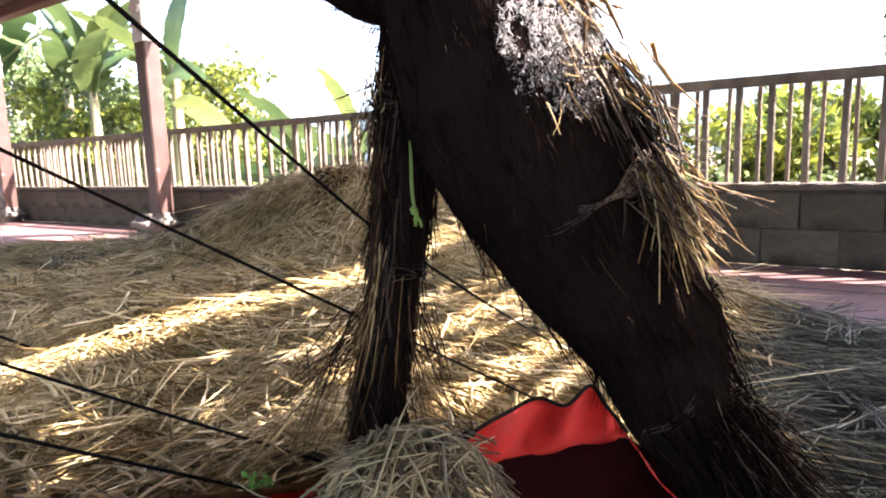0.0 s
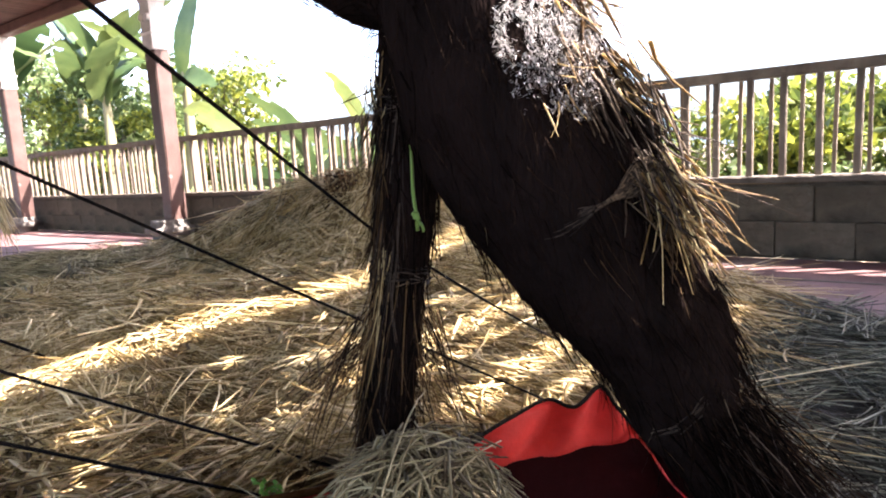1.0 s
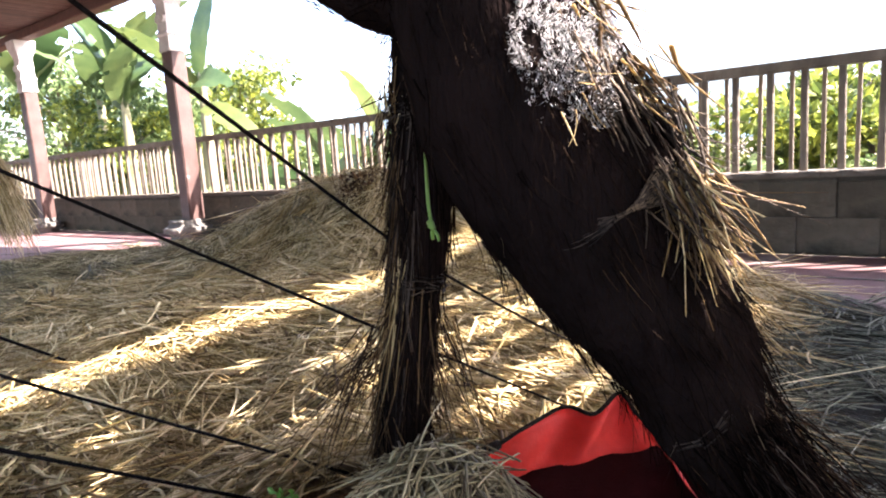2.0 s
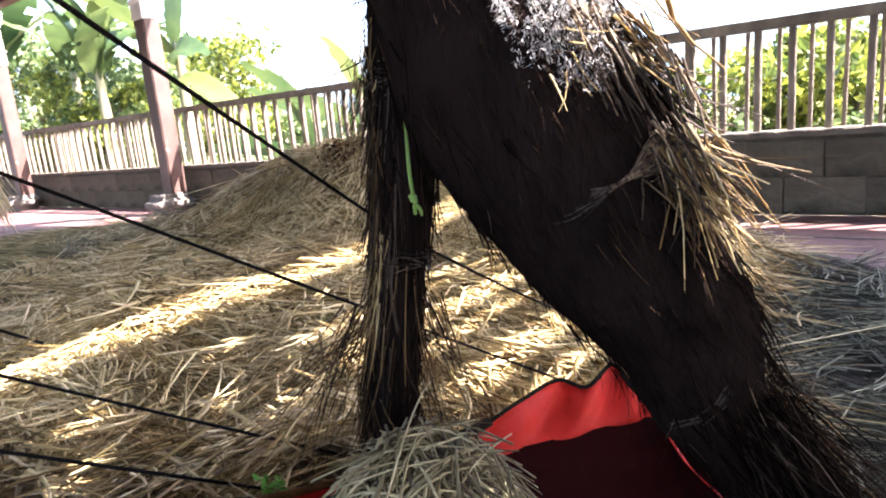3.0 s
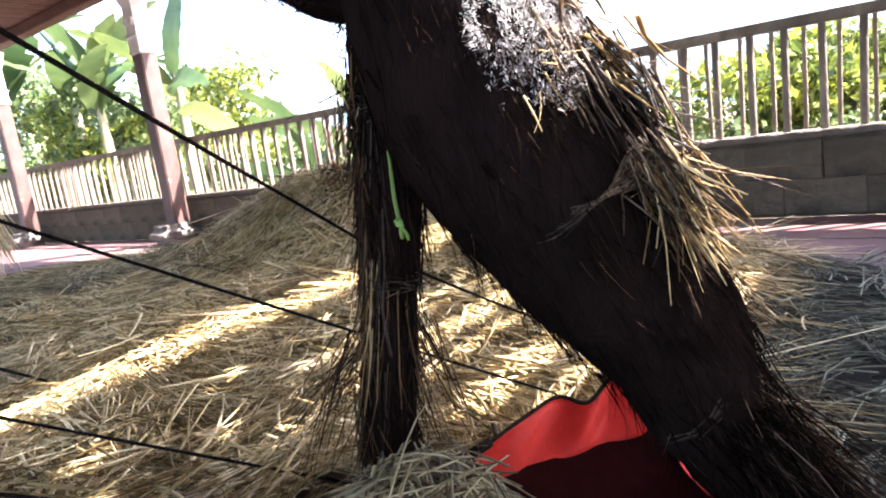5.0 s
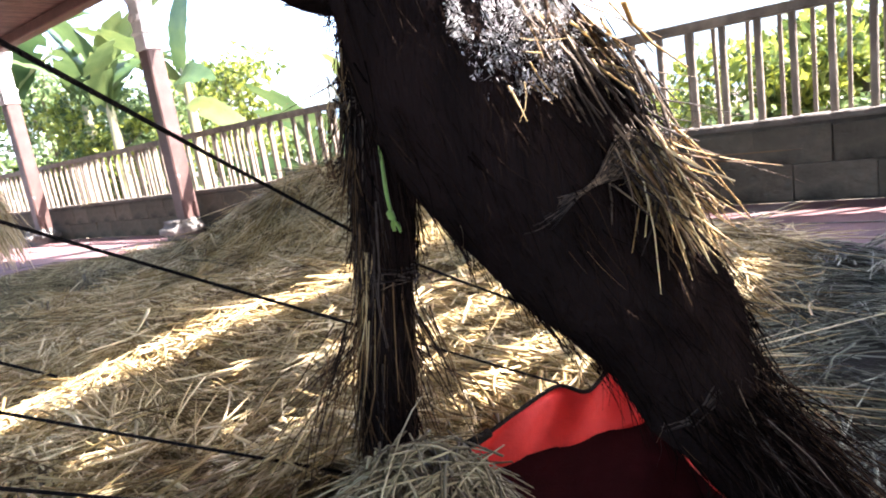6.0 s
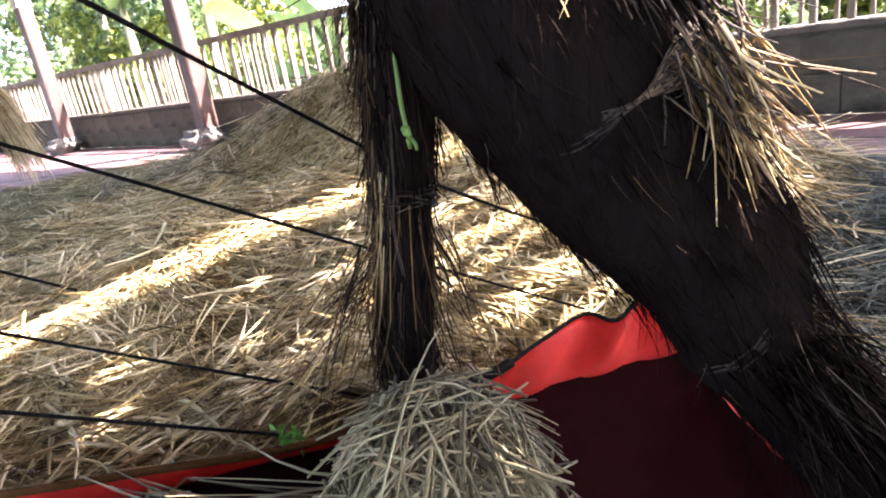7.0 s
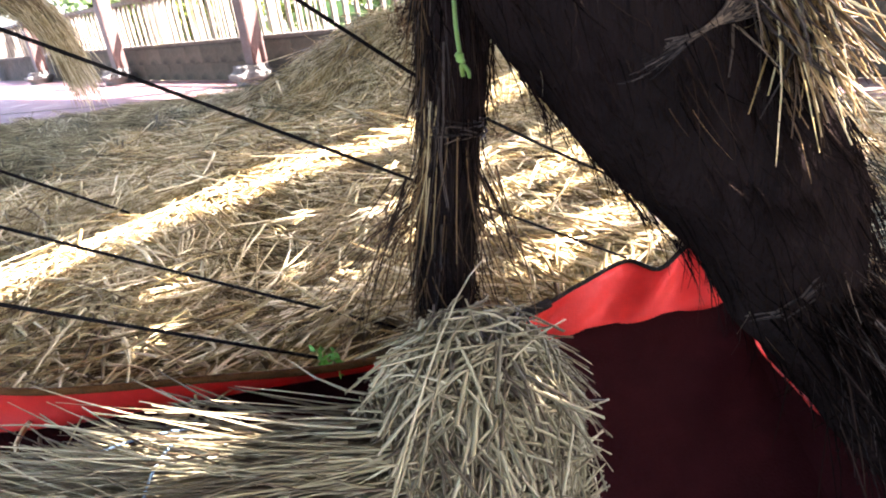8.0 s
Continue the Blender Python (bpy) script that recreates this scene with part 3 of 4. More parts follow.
                p, e = c + off + (o * math.cos(a) + q * math.sin(a)) * rr, c + off + (o * math.cos(b) + q * math.sin(b)) * rr
                p, e = p + Vector(rng.normal(0, width * 0.9, 3)), e + Vector(rng.normal(0, width * 0.9, 3))
                st.add(np.array([p]), np.array([e - p]), np.array([(e - p).length]), np.array([width]), np.zeros((1, 3)), mat, 1, 1.0)

    ring((0.279, 0.464, 0.515), (0.1, 0, 1), 0.0335, 5, 0.0032, 6)
    ring((0.277, 0.464, 0.505), (0.1, 0, 1), 0.0345, 1, 0.0026, 7)
    ring((0.30, 0.48, 0.715), (0, 0, 1), 0.043, 6, 0.0035, 6)
    # flat binding drawn slantwise across the haunch
    edge, _ = spline([(0.522, 0.366, 0.577), (0.55, 0.371, 0.589), (0.579, 0.386, 0.604), (0.597, 0.405, 0.619), (0.607, 0.424, 0.636)], [1] * 5, 6)
    for j in range(13):
        slide = Vector((0.32, 0.1, -0.7)).normalized() * (j - 6) * 0.0022
        first = int(rng.integers(0, 9))
        for i in range(first, len(edge) - 1):
            p = edge[i] + slide * (0.55 + 0.45 * math.sin(i * 0.4)) + Vector(rng.normal(0, 0.0006, 3))
            e = edge[i + 1] + slide * (0.55 + 0.45 * math.sin(i * 0.4 + 0.4))
            st.add(np.array([p]), np.array([e - p]), np.array([(e - p).length * 1.3]), np.array([0.0024]), np.zeros((1, 3)), 6 if i < 10 else 7, 1, 1.0)
    ring((0.609, 0.517, 0.395), (0.4, 0.25, -0.75), 0.0600, 4, 0.0026, 6, (0.2, 0.1, 0.1))

    def fan(root, size, toward, spread, count, length, width, mat, bend=0.03, droop=0.03):
        root, toward = np.array(root), np.array(toward)
        P = root + rng.normal(0, 1, (count, 3)) * size
        D = toward / np.linalg.norm(toward) + rng.normal(0, spread, (count, 3))
        L = rng.uniform(0.45, 1.25, count) * length
        st.add(P, D, L, rng.uniform(0.6, 1.4, count) * width, rng.normal(0, bend, (count, 3)) * L[:, None] * 4 + np.array([0, 0, -droop]), mat)

    fan((0.655, 0.49, 0.412), 0.006, (0.25, 0.1, -0.6), 0.5, 12, 0.035, 0.0018, 7, 0.08, 0.0)
    # golden tuft that bursts from the binding
    fan((0.607, 0.436, 0.620), 0.010, (0.48, 0.19, -0.73), 0.20, 140, 0.062, 0.0054, 3, 0.08, 0.012)
    fan((0.609, 0.440, 0.618), 0.010, (0.36, 0.12, -0.84), 0.14, 100, 0.062, 0.0046, 3, 0.05, 0.006)
    fan((0.606, 0.440, 0.626), 0.010, (0.72, 0.42, -0.42), 0.16, 12, 0.075, 0.0032, 3, 0.06, 0.018)
    fan((0.600, 0.425, 0.630), 0.012, (0.45, 0.18, -0.78), 0.22, 90, 0.050, 0.0050, 7, 0.06, 0.01)
    fan((0.590, 0.450, 0.590), 0.016, (0.36, 0.14, -0.85), 0.10, 70, 0.08, 0.0040, 2, 0.03, 0.006)
    # upper tuft along the haunch
    fan((0.512, 0.436, 0.785), 0.014, (0.40, 0.22, -0.85), 0.22, 110, 0.048, 0.0070, 3, 0.08, 0.006)
    fan((0.554, 0.444, 0.722), 0.014, (0.45, 0.25, -0.78), 0.26, 110, 0.046, 0.0066, 3, 0.09, 0.008)
    fan((0.578, 0.450, 0.690), 0.014, (0.40, 0.20, -0.80), 0.16, 60, 0.065, 0.0060, 7, 0.04, 0.008)
    fan((0.535, 0.445, 0.74), 0.018, (0.45, 0.25, -0.8), 0.18, 70, 0.06, 0.0034, 2, 0.04, 0.01)
    fan((0.54, 0.455, 0.79), 0.01, (0.75, 0.5, -0.15), 0.3, 9, 0.075, 0.0022, 2, 0.03, 0.0)
    fan((0.600, 0.46, 0.665), 0.008, (0.80, 0.45, -0.2), 0.14, 7, 0.07, 0.0034, 7, 0.03, 0.01)
    fan((0.604, 0.45, 0.645), 0.006, (0.78, 0.45, -0.40), 0.10, 4, 0.11, 0.0026, 3, 0.06, 0.03)
    fan((0.650, 0.50, 0.375), 0.018, (0.52, 0.34, -0.78), 0.17, 420, 0.20, 0.0034, 1, 0.02)
    fan((0.660, 0.52, 0.385), 0.012, (0.6, 0.4, -0.7), 0.24, 130, 0.12, 0.0018, 2, 0.03)
    fan((0.655, 0.50, 0.37), 0.016, (0.5, 0.2, -0.75), 0.2, 50, 0.11, 0.0018, 6, 0.03)
    fan((0.268, 0.445, 0.735), 0.012, (-0.1, 0.0, -0.3), 0.5, 40, 0.035, 0.0024, 3, 0.05, 0.0)
    fan((0.262, 0.44, 0.70), 0.008, (-0.25, -0.15, -0.85), 0.18, 26, 0.09, 0.0016, 2, 0.04, 0.0)
    fan((0.262, 0.45, 0.73), 0.004, (-0.3, -0.15, 0.8), 0.25, 5, 0.07, 0.0013, 2)
    fan((0.235, 0.44, 0.44), 0.016, (-0.50, -0.28, -0.8), 0.16, 44, 0.17, 0.0034, 2, 0.06)
    fan((0.222, 0.435, 0.40), 0.014, (-0.78, -0.42, -0.62), 0.18, 26, 0.15, 0.0032, 2, 0.06, 0.06)
    fan((0.285, 0.475, 0.45), 0.014, (0.20, 0.15, -0.9), 0.15, 46, 0.13, 0.0028, 2, 0.06)
    # two twigs that stick out at the knee
    st.add(np.array([[0.275, 0.44, 0.735], [0.285, 0.44, 0.765]]), np.array([[-0.75, -0.45, -0.28], [-0.7, -0.42, 0.45]]),
           np.array([0.075, 0.06]), np.array([0.005, 0.004]), np.zeros((2, 3)), 1)
    # rough haunch: pale fibre chips paint its sun glints, thinning unevenly to the rim
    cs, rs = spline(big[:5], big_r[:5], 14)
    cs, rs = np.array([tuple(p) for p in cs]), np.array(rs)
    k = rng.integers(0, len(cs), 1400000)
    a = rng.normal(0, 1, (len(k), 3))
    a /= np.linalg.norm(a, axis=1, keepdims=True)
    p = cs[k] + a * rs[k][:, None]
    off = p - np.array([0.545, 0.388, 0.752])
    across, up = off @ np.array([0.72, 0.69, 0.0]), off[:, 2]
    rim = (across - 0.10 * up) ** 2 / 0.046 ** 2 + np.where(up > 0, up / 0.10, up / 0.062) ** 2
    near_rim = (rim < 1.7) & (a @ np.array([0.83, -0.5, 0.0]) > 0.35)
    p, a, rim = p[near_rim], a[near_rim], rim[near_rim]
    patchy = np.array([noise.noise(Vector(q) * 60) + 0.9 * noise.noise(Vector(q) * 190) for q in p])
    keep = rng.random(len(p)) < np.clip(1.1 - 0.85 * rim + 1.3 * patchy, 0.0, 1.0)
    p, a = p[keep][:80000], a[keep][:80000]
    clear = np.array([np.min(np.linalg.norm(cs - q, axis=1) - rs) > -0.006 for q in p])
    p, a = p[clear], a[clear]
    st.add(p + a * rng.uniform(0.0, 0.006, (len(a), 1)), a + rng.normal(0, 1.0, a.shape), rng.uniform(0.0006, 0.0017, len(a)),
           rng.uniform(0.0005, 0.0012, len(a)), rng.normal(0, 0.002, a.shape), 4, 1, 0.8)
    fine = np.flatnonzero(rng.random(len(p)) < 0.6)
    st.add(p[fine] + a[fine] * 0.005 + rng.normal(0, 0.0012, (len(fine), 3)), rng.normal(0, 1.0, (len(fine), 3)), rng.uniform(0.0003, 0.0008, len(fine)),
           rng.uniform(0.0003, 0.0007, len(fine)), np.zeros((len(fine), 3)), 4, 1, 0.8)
    # dark spines and a few torn straws over the painted glints
    pick = np.flatnonzero(p[:, 2] < 0.735)[:300]
    some = len(pick)
    way = np.array([0.25, 0.1, -0.8]) + rng.normal(0, 0.75, (some, 3))
    st.add(p[pick] + a[pick] * 0.007, way, rng.uniform(0.006, 0.022, some), rng.uniform(0.0008, 0.0020, some), rng.normal(0, 0.003, (some, 3)), 1, 2, 0.2)
    spot = np.array([0.538, 0.376, 0.705]) + rng.normal(0, 1, (16, 3)) * np.array([0.010, 0.008, 0.014])
    st.add(spot, np.array([0.45, 0.2, -0.7]) + rng.normal(0, 0.35, (16, 3)), rng.uniform(0.02, 0.05, 16), rng.uniform(0.002, 0.0036, 16), rng.normal(0, 0.006, (16, 3)), 3)
    # pale chips painted as specks of light showing through the body
    q = np.array([0.342, 0.412, 0.755]) + rng.normal(0, 1, (16, 3)) * np.array([0.022, 0.004, 0.022])
    st.add(q, rng.normal(0, 1, (16, 3)), rng.uniform(0.0015, 0.003, 16), rng.uniform(0.001, 0.0022, 16), np.zeros((16, 3)), 5, 1, 0.8)
    ob = st.make("straw_animal_sculpture", [FIBRE, FIBRE_STALK, BROWN_STALK, TUFT, GLINT_CHIP, GREY_STRAW, DRY_BLADE, BROWN_BLADE], v, f, idx)
    return tagged(ob, "dark fibre and straw animal sculpture with bound shaggy legs", "sculpture")


build_sculpture()


def build_far_sculpture():
    """Another straw animal: a leg, rump and an arched tail of loose straw."""
    st = Strands()
    v, f = tube([(-4.12, 0.60, 0.0), (-4.12, 0.62, 0.35), (-4.05, 0.66, 0.68), (-3.95, 0.72, 0.80)], [0.09, 0.10, 0.17, 0.08], 16, 6, 0.01, 12)
    tail = [(-3.95, 0.72, 0.80), (-3.55, 0.93, 0.91), (-3.22, 1.05, 0.86), (-3.04, 1.11, 0.72), (-2.97, 1.13, 0.58)]
    tube(tail, [0.06, 0.075, 0.075, 0.055, 0.02], 12, 6, 0.01, 14, 2, v, f)
    cs, rs = spline(tail, [0.06, 0.085, 0.09, 0.08, 0.06], 12)
    P, D = [], []
    for _ in range(1500):
        i = int(rng.uniform(0, len(cs) - 2))
        d = (cs[i + 1] - cs[i]).normalized()
        o = Vector(rng.normal(0, 1, 3))
        o = (o - d * o.dot(d)).normalized()
        P.append(cs[i] + o * rs[i] * rng.uniform(0.6, 1.05))
        D.append(d + Vector(rng.normal(0, 0.08, 3)))
    n = len(P)
    st.add(np.array(P), np.array(D), rng.uniform(0.1, 0.28, n), rng.uniform(0.003, 0.006, n), rng.normal(0, 0.015, (n, 3)) + np.array([0, 0, -0.06]), 0)
    ob = st.make("straw_animal_sculpture", [STRAW, SHADED_BED], v, f, [1] * len(f))
    return tagged(ob, "golden straw animal sculpture with an arched shaggy tail", "sculpture")


build_far_sculpture()


# ---- lime strap hanging on the leg ----
def build_strap():
    th = tagged(new("green_strap"), "lime green strap tied down the sculpture's leg", "strap")
    v, f = tube([(0.342, 0.417, 0.670), (0.347, 0.411, 0.645), (0.352, 0.404, 0.615), (0.358, 0.399, 0.592)], [0.0010, 0.0019, 0.0021, 0.0019], 6, 4)
    mesh_object("strap", v, f, LIME, parent=th, smooth=True)
    v, f = tube([(0.355, 0.399, 0.593), (0.360, 0.396, 0.590), (0.364, 0.396, 0.586)], [0.0022, 0.0036, 0.0020], 8, 4, 0.002, 160)
    tube([(0.361, 0.397, 0.588), (0.362, 0.396, 0.581), (0.360, 0.397, 0.574)], [0.002, 0.0034, 0.0016], 8, 4, 0.002, 160, 2, v, f)
    tube([(0.359, 0.396, 0.588), (0.366, 0.397, 0.580), (0.368, 0.398, 0.572)], [0.0014, 0.0018, 0.0010], 6, 4, 0.001, 160, 4, v, f)
    mesh_object("knot", v, f, LIME, parent=th, smooth=True)
    return th


build_strap()


# ---- cords ----
def build_cord(knots, r, label):
    pts = []
    for a, b in zip(knots, knots[1:]):
        a, b = Vector(a), Vector(b)
        pts += [a.lerp(b, t / 4) - Vector((0, 0, 0.012 * (t / 4) * (1 - t / 4))) for t in range(4)]
    pts.append(Vector(knots[-1]))
    v, f = tube(pts, [r] * len(pts), 7, 3, r * 0.15, 300)
    return tagged(mesh_object("black_cord", v, f, CORD, smooth=True), label, "cord", group="guy cords")


CORDS = [[(0.383, -0.28, 0.997), (0.255, 0.43, 0.575), (0.30, 0.50, 0.51), (0.25, 0.98, 0.275)],
         [(-0.19, -0.66, 1.18), (0.305, 0.80, 0.225)],
         [(-0.62, -0.46, 0.83), (0.09, 0.507, 0.178)],
         [(-0.46, -0.72, 0.88), (0.078, 0.366, 0.199)],
         [(-1.52, -0.343, 0.87), (-0.90, 0.50, 0.225)]]
for knots, r in zip(CORDS, (0.0020, 0.0021, 0.0024, 0.0025, 0.0040)):
    build_cord(knots, r, "taut black cord running down to the red cloth")


# ---- red cloth tray with a hem ----
HEM_LINE = [(-0.32, -0.06, 0.27), (-0.10, 0.055, 0.262), (0.07, 0.20, 0.258), (0.21, 0.335, 0.255), (0.315, 0.505, 0.265), (0.345, 0.60, 0.275), (0.362, 0.69, 0.275),
            (0.405, 0.70, 0.268), (0.425, 0.75, 0.287), (0.455, 0.74, 0.262), (0.487, 0.745, 0.225)]
LOW_LINE = [(-0.30, -0.10, 0.20), (-0.13, 0.03, 0.20), (0.02, 0.20, 0.205), (0.19, 0.375, 0.215), (0.29, 0.50, 0.21), (0.33, 0.55, 0.21), (0.365, 0.595, 0.21),
            (0.40, 0.64, 0.21), (0.435, 0.685, 0.21), (0.465, 0.725, 0.21), (0.488, 0.75, 0.208)]


def build_cloth():
    th = tagged(new("red_cloth_tray"), "red cloth with black hem, slack floor coloured dark for shade", "cloth")
    top, _ = spline(HEM_LINE, [1] * len(HEM_LINE), 8)
    bottom, _ = spline(LOW_LINE, [1] * len(LOW_LINE), 8)
    n = len(top)
    inward = Vector((0.62, -0.60, 0))
    verts, faces = [], []
    rows = 7
    for i, (p, q) in enumerate(zip(top, bottom)):
        for k in range(rows):
            t = k / (rows - 1)
            v = p.lerp(q, t) + inward * (0.010 * math.sin(t * math.pi) * math.sin(i * 0.45 + t * 2.0))
            verts.append(v)
    for i in range(n - 1):
        for k in range(rows - 1):
            a = i * rows + k
            faces.append((a, a + 1, a + rows + 1, a + rows))
    ob = mesh_object("red_border", verts, faces, RED, parent=th, smooth=True)
    so = ob.modifiers.new("thickness", 'SOLIDIFY')
    so.thickness = 0.0012
    # floor of the cloth, hanging slack from the border; its shade is painted dark
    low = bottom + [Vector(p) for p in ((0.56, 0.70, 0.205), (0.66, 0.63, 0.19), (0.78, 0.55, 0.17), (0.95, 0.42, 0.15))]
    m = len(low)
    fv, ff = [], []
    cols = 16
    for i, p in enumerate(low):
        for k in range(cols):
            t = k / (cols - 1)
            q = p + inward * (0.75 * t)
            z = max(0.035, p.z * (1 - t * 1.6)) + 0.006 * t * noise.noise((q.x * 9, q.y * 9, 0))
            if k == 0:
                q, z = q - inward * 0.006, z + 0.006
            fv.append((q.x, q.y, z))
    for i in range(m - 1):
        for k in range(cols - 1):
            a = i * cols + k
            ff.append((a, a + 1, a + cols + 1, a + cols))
    ob = mesh_object("shaded_panel", fv, ff, SHADED_RED, parent=th, label="red cloth panel coloured dark for shade", smooth=True)
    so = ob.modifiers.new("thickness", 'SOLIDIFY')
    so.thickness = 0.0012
    cut = int(n * 0.42)
    v, f = tube(top[:cut], [0.005] * cut, 6, 1)
    mesh_object("hem", v, f, BROWN_HEM, parent=th, label="brown hem tape", smooth=True)
    v, f = tube(top[cut - 1:], [0.0032] * (n - cut + 1), 6, 1)
    mesh_object("hem", v, f, HEM, parent=th, label="black hem tape", smooth=True)
    v, f = tube(top[cut - 5:cut + 2], [0.0072] * 7, 6, 1)
    mesh_object("clip", v, f, HEM, parent=th, label="black tape wound round the hem", smooth=True)
    # side border that runs from the corner
    a, b = Vector((0.484, 0.735, 0.229)), Vector((0.628, 0.548, 0.232))
    verts, faces = [], []
    for i in range(12):
        t = i / 11
        p = a.lerp(b, t) + Vector((0.003 * math.sin(t * 9), 0, -0.008 * math.sin(t * math.pi)))
        wdt = 0.010 * (1 - t) + 0.007
        verts += [p, p + Vector((0.012, 0.0, -wdt))]
    for i in range(11):
        faces.append((2 * i, 2 * i + 1, 2 * i + 3, 2 * i + 2))
    ob = mesh_object("side_border", verts, faces, RED, parent=th, smooth=True)
    so = ob.modifiers.new("thickness", 'SOLIDIFY')
    so.thickness = 0.0012
    return th


build_cloth()


# ---- straw sheaf in front ----
def dome_arcs(n, c, fall):
    """Roots, ways, lengths and bends of stalks that wind over a squarish dome round c."""
    k = rng.normal(0, 1, (n, 3))
    k[:, 2] = np.abs(k[:, 2]) * 1.1 - 0.35
    k /= np.linalg.norm(k, axis=1, keepdims=True)
    boxy = k / (np.abs(k) ** 3).sum(axis=1, keepdims=True) ** (1 / 3)
    size = np.array([0.083, 0.083, 0.155])
    P = c + boxy * size * rng.uniform(0.86, 1.03, (n, 1))
    way = rng.normal(0, 1, (n, 3)) * np.array([0.9, 0.9, 1.0]) + np.array([0, 0, -fall])
    way -= k * np.sum(way * k, axis=1, keepdims=True)
    L = rng.uniform(0.08, 0.25, n)
    bend = -k * (L ** 2 / 0.70)[:, None] + rng.normal(0, 0.009, (n, 3)) + np.array([0, 0, -0.006])
    return P + k * 0.004, way, L, bend


TAIL_WAY = np.array([-0.64, -0.54, -0.02])


def tail_stalks(n, lift):
    """Roots, ways, lengths of nearly parallel stalks in the flat tail."""
    t = rng.uniform(0, 1, n) ** 1.2
    root = np.array([0.405, 0.245, 0.258 + lift]) + t[:, None] * np.array([-0.27, -0.245, -0.034])
    aside = rng.normal(0, 1, (n, 1)) * (0.026 + 0.024 * t[:, None])
    root += aside * np.array([0.64, -0.76, 0.0]) + rng.normal(0, 1, (n, 3)) * np.array([0.01, 0.01, 0.020 if lift == 0 else 0.008])
    way = TAIL_WAY + aside * 2.2 * np.array([0.64, -0.76, 0.0]) + rng.normal(0, 0.09, (n, 3))
    return root, way, rng.uniform(0.09, 0.24, n)


def build_sheaf():
    st = Strands()
    n = 1900
    c = np.array([0.400, 0.320, 0.205])
    # stalks wind over a rounded form
    P, D, L, bend = dome_arcs(n, c, 0.25)
    st.add(P, D, L, rng.uniform(0.0024, 0.0048, n), bend, 0, 6, 0.7, True)
    # the tail of the sheaf lies away to one side
    m = 1500
    Q, W, T = tail_stalks(m, 0.0)
    st.add(Q, W, T, rng.uniform(0.0028, 0.0056, m), rng.normal(0, 0.016, (m, 3)), 0, 3)
    # stalks gathered into the neck between the dome and its tail
    g = 160
    neck = np.array([0.345, 0.262, 0.30]) + rng.normal(0, 1, (g, 3)) * np.array([0.010, 0.012, 0.012])
    st.add(neck, np.array([0.30, 0.10, -0.65]) + rng.normal(0, 0.30, (g, 3)), rng.uniform(0.07, 0.15, g), rng.uniform(0.0026, 0.0045, g),
           rng.normal(0, 0.010, (g, 3)) + np.array([0.012, -0.03, -0.01]), 0, 5, 0.7)
    # long loose stalks that spring out of the dome
    h = 60
    P, D, L, bend = dome_arcs(h, c + np.array([0, 0, 0.012]), 0.1)
    st.add(P, D, rng.uniform(0.18, 0.30, h), rng.uniform(0.0026, 0.0044, h), bend * 0.8 + np.array([0, 0, -0.02]), 0, 6, 0.6, True)
    v, f = tube([(0.42, 0.345, 0.03), (0.415, 0.335, 0.16), (0.400, 0.320, 0.28), (0.400, 0.320, 0.33)], [0.065, 0.072, 0.066, 0.035], 18, 5, 0.01, 30, 5)
    tube([(0.42, 0.30, 0.22), (0.315, 0.17, 0.205), (0.14, 0.015, 0.20)], [0.06, 0.052, 0.03], 14, 6, 0.01, 30, 6, v, f)
    sheaf = tagged(new("straw_sheaf"), "grey-gold straw sheaf folded over and tied with blue twine", "sheaf")
    rest = st.make("straw_core", [GREY_STRAW, SHADED_BED], v, f, [1] * len(f), sheaf)
    tagged(rest, kind="stuff")
    for k in range(290):
        one = Strands()
        if k < 190:
            root, way, length, arc = dome_arcs(1, np.array([0.400, 0.320, 0.211]), 0.45)
            one.add(root, way, length, rng.uniform(0.0028, 0.0052, 1), arc, 0, 6, 0.7, True)
        else:
            root, way, length = tail_stalks(1, 0.034)
            one.add(root, way, length, rng.uniform(0.0034, 0.0062, 1), rng.normal(0, 0.015, (1, 3)), 0, 4)
        one.make("stalk", [GREY_STALK], parent=sheaf)
    v, f = tube([(0.168, 0.154, 0.213), (0.185, 0.134, 0.270), (0.217, 0.098, 0.290), (0.252, 0.060, 0.276), (0.268, 0.042, 0.213)], [0.0014] * 5, 5, 6)
    tube([(0.170, 0.152, 0.240), (0.178, 0.142, 0.273), (0.150, 0.096, 0.278), (0.12, 0.061, 0.268)], [0.0012] * 4, 5, 6, verts=v, faces=f)
    mesh_object("twine", v, f, BLUE, parent=sheaf, label="pale blue twine", smooth=True)
    return sheaf


build_sheaf()


# ---- dry twigs on the heap ----
def build_twigs():
    st = Strands()
    n = 110
    base = np.array([-1.38, 2.06, straw_height(-1.38, 2.06) - 0.02])
    P = base + rng.normal(0, 1, (n, 3)) * np.array([0.05, 0.04, 0.02]) + np.array([0, 0, 1]) * rng.uniform(0, 0.06, (n, 1))
    D = rng.normal(0, 0.55, (n, 3)) + np.array([0, 0, 0.9])
    st.add(P, D, rng.uniform(0.05, 0.2, n), rng.uniform(0.003, 0.007, n), rng.normal(0, 0.03, (n, 3)), 0)
    cv, cf = [], []
    leaf_cloud(cv, cf, tuple(base + np.array([0, 0, 0.13])), (0.10, 0.08, 0.08), 110, 0.03, rng)
    return tagged(st.make("dry_twigs", [BROWN_STALK], cv, cf, [0] * len(cf)), "brown dry twigs with withered leaves on the straw heap", "twigs", kind="stuff")


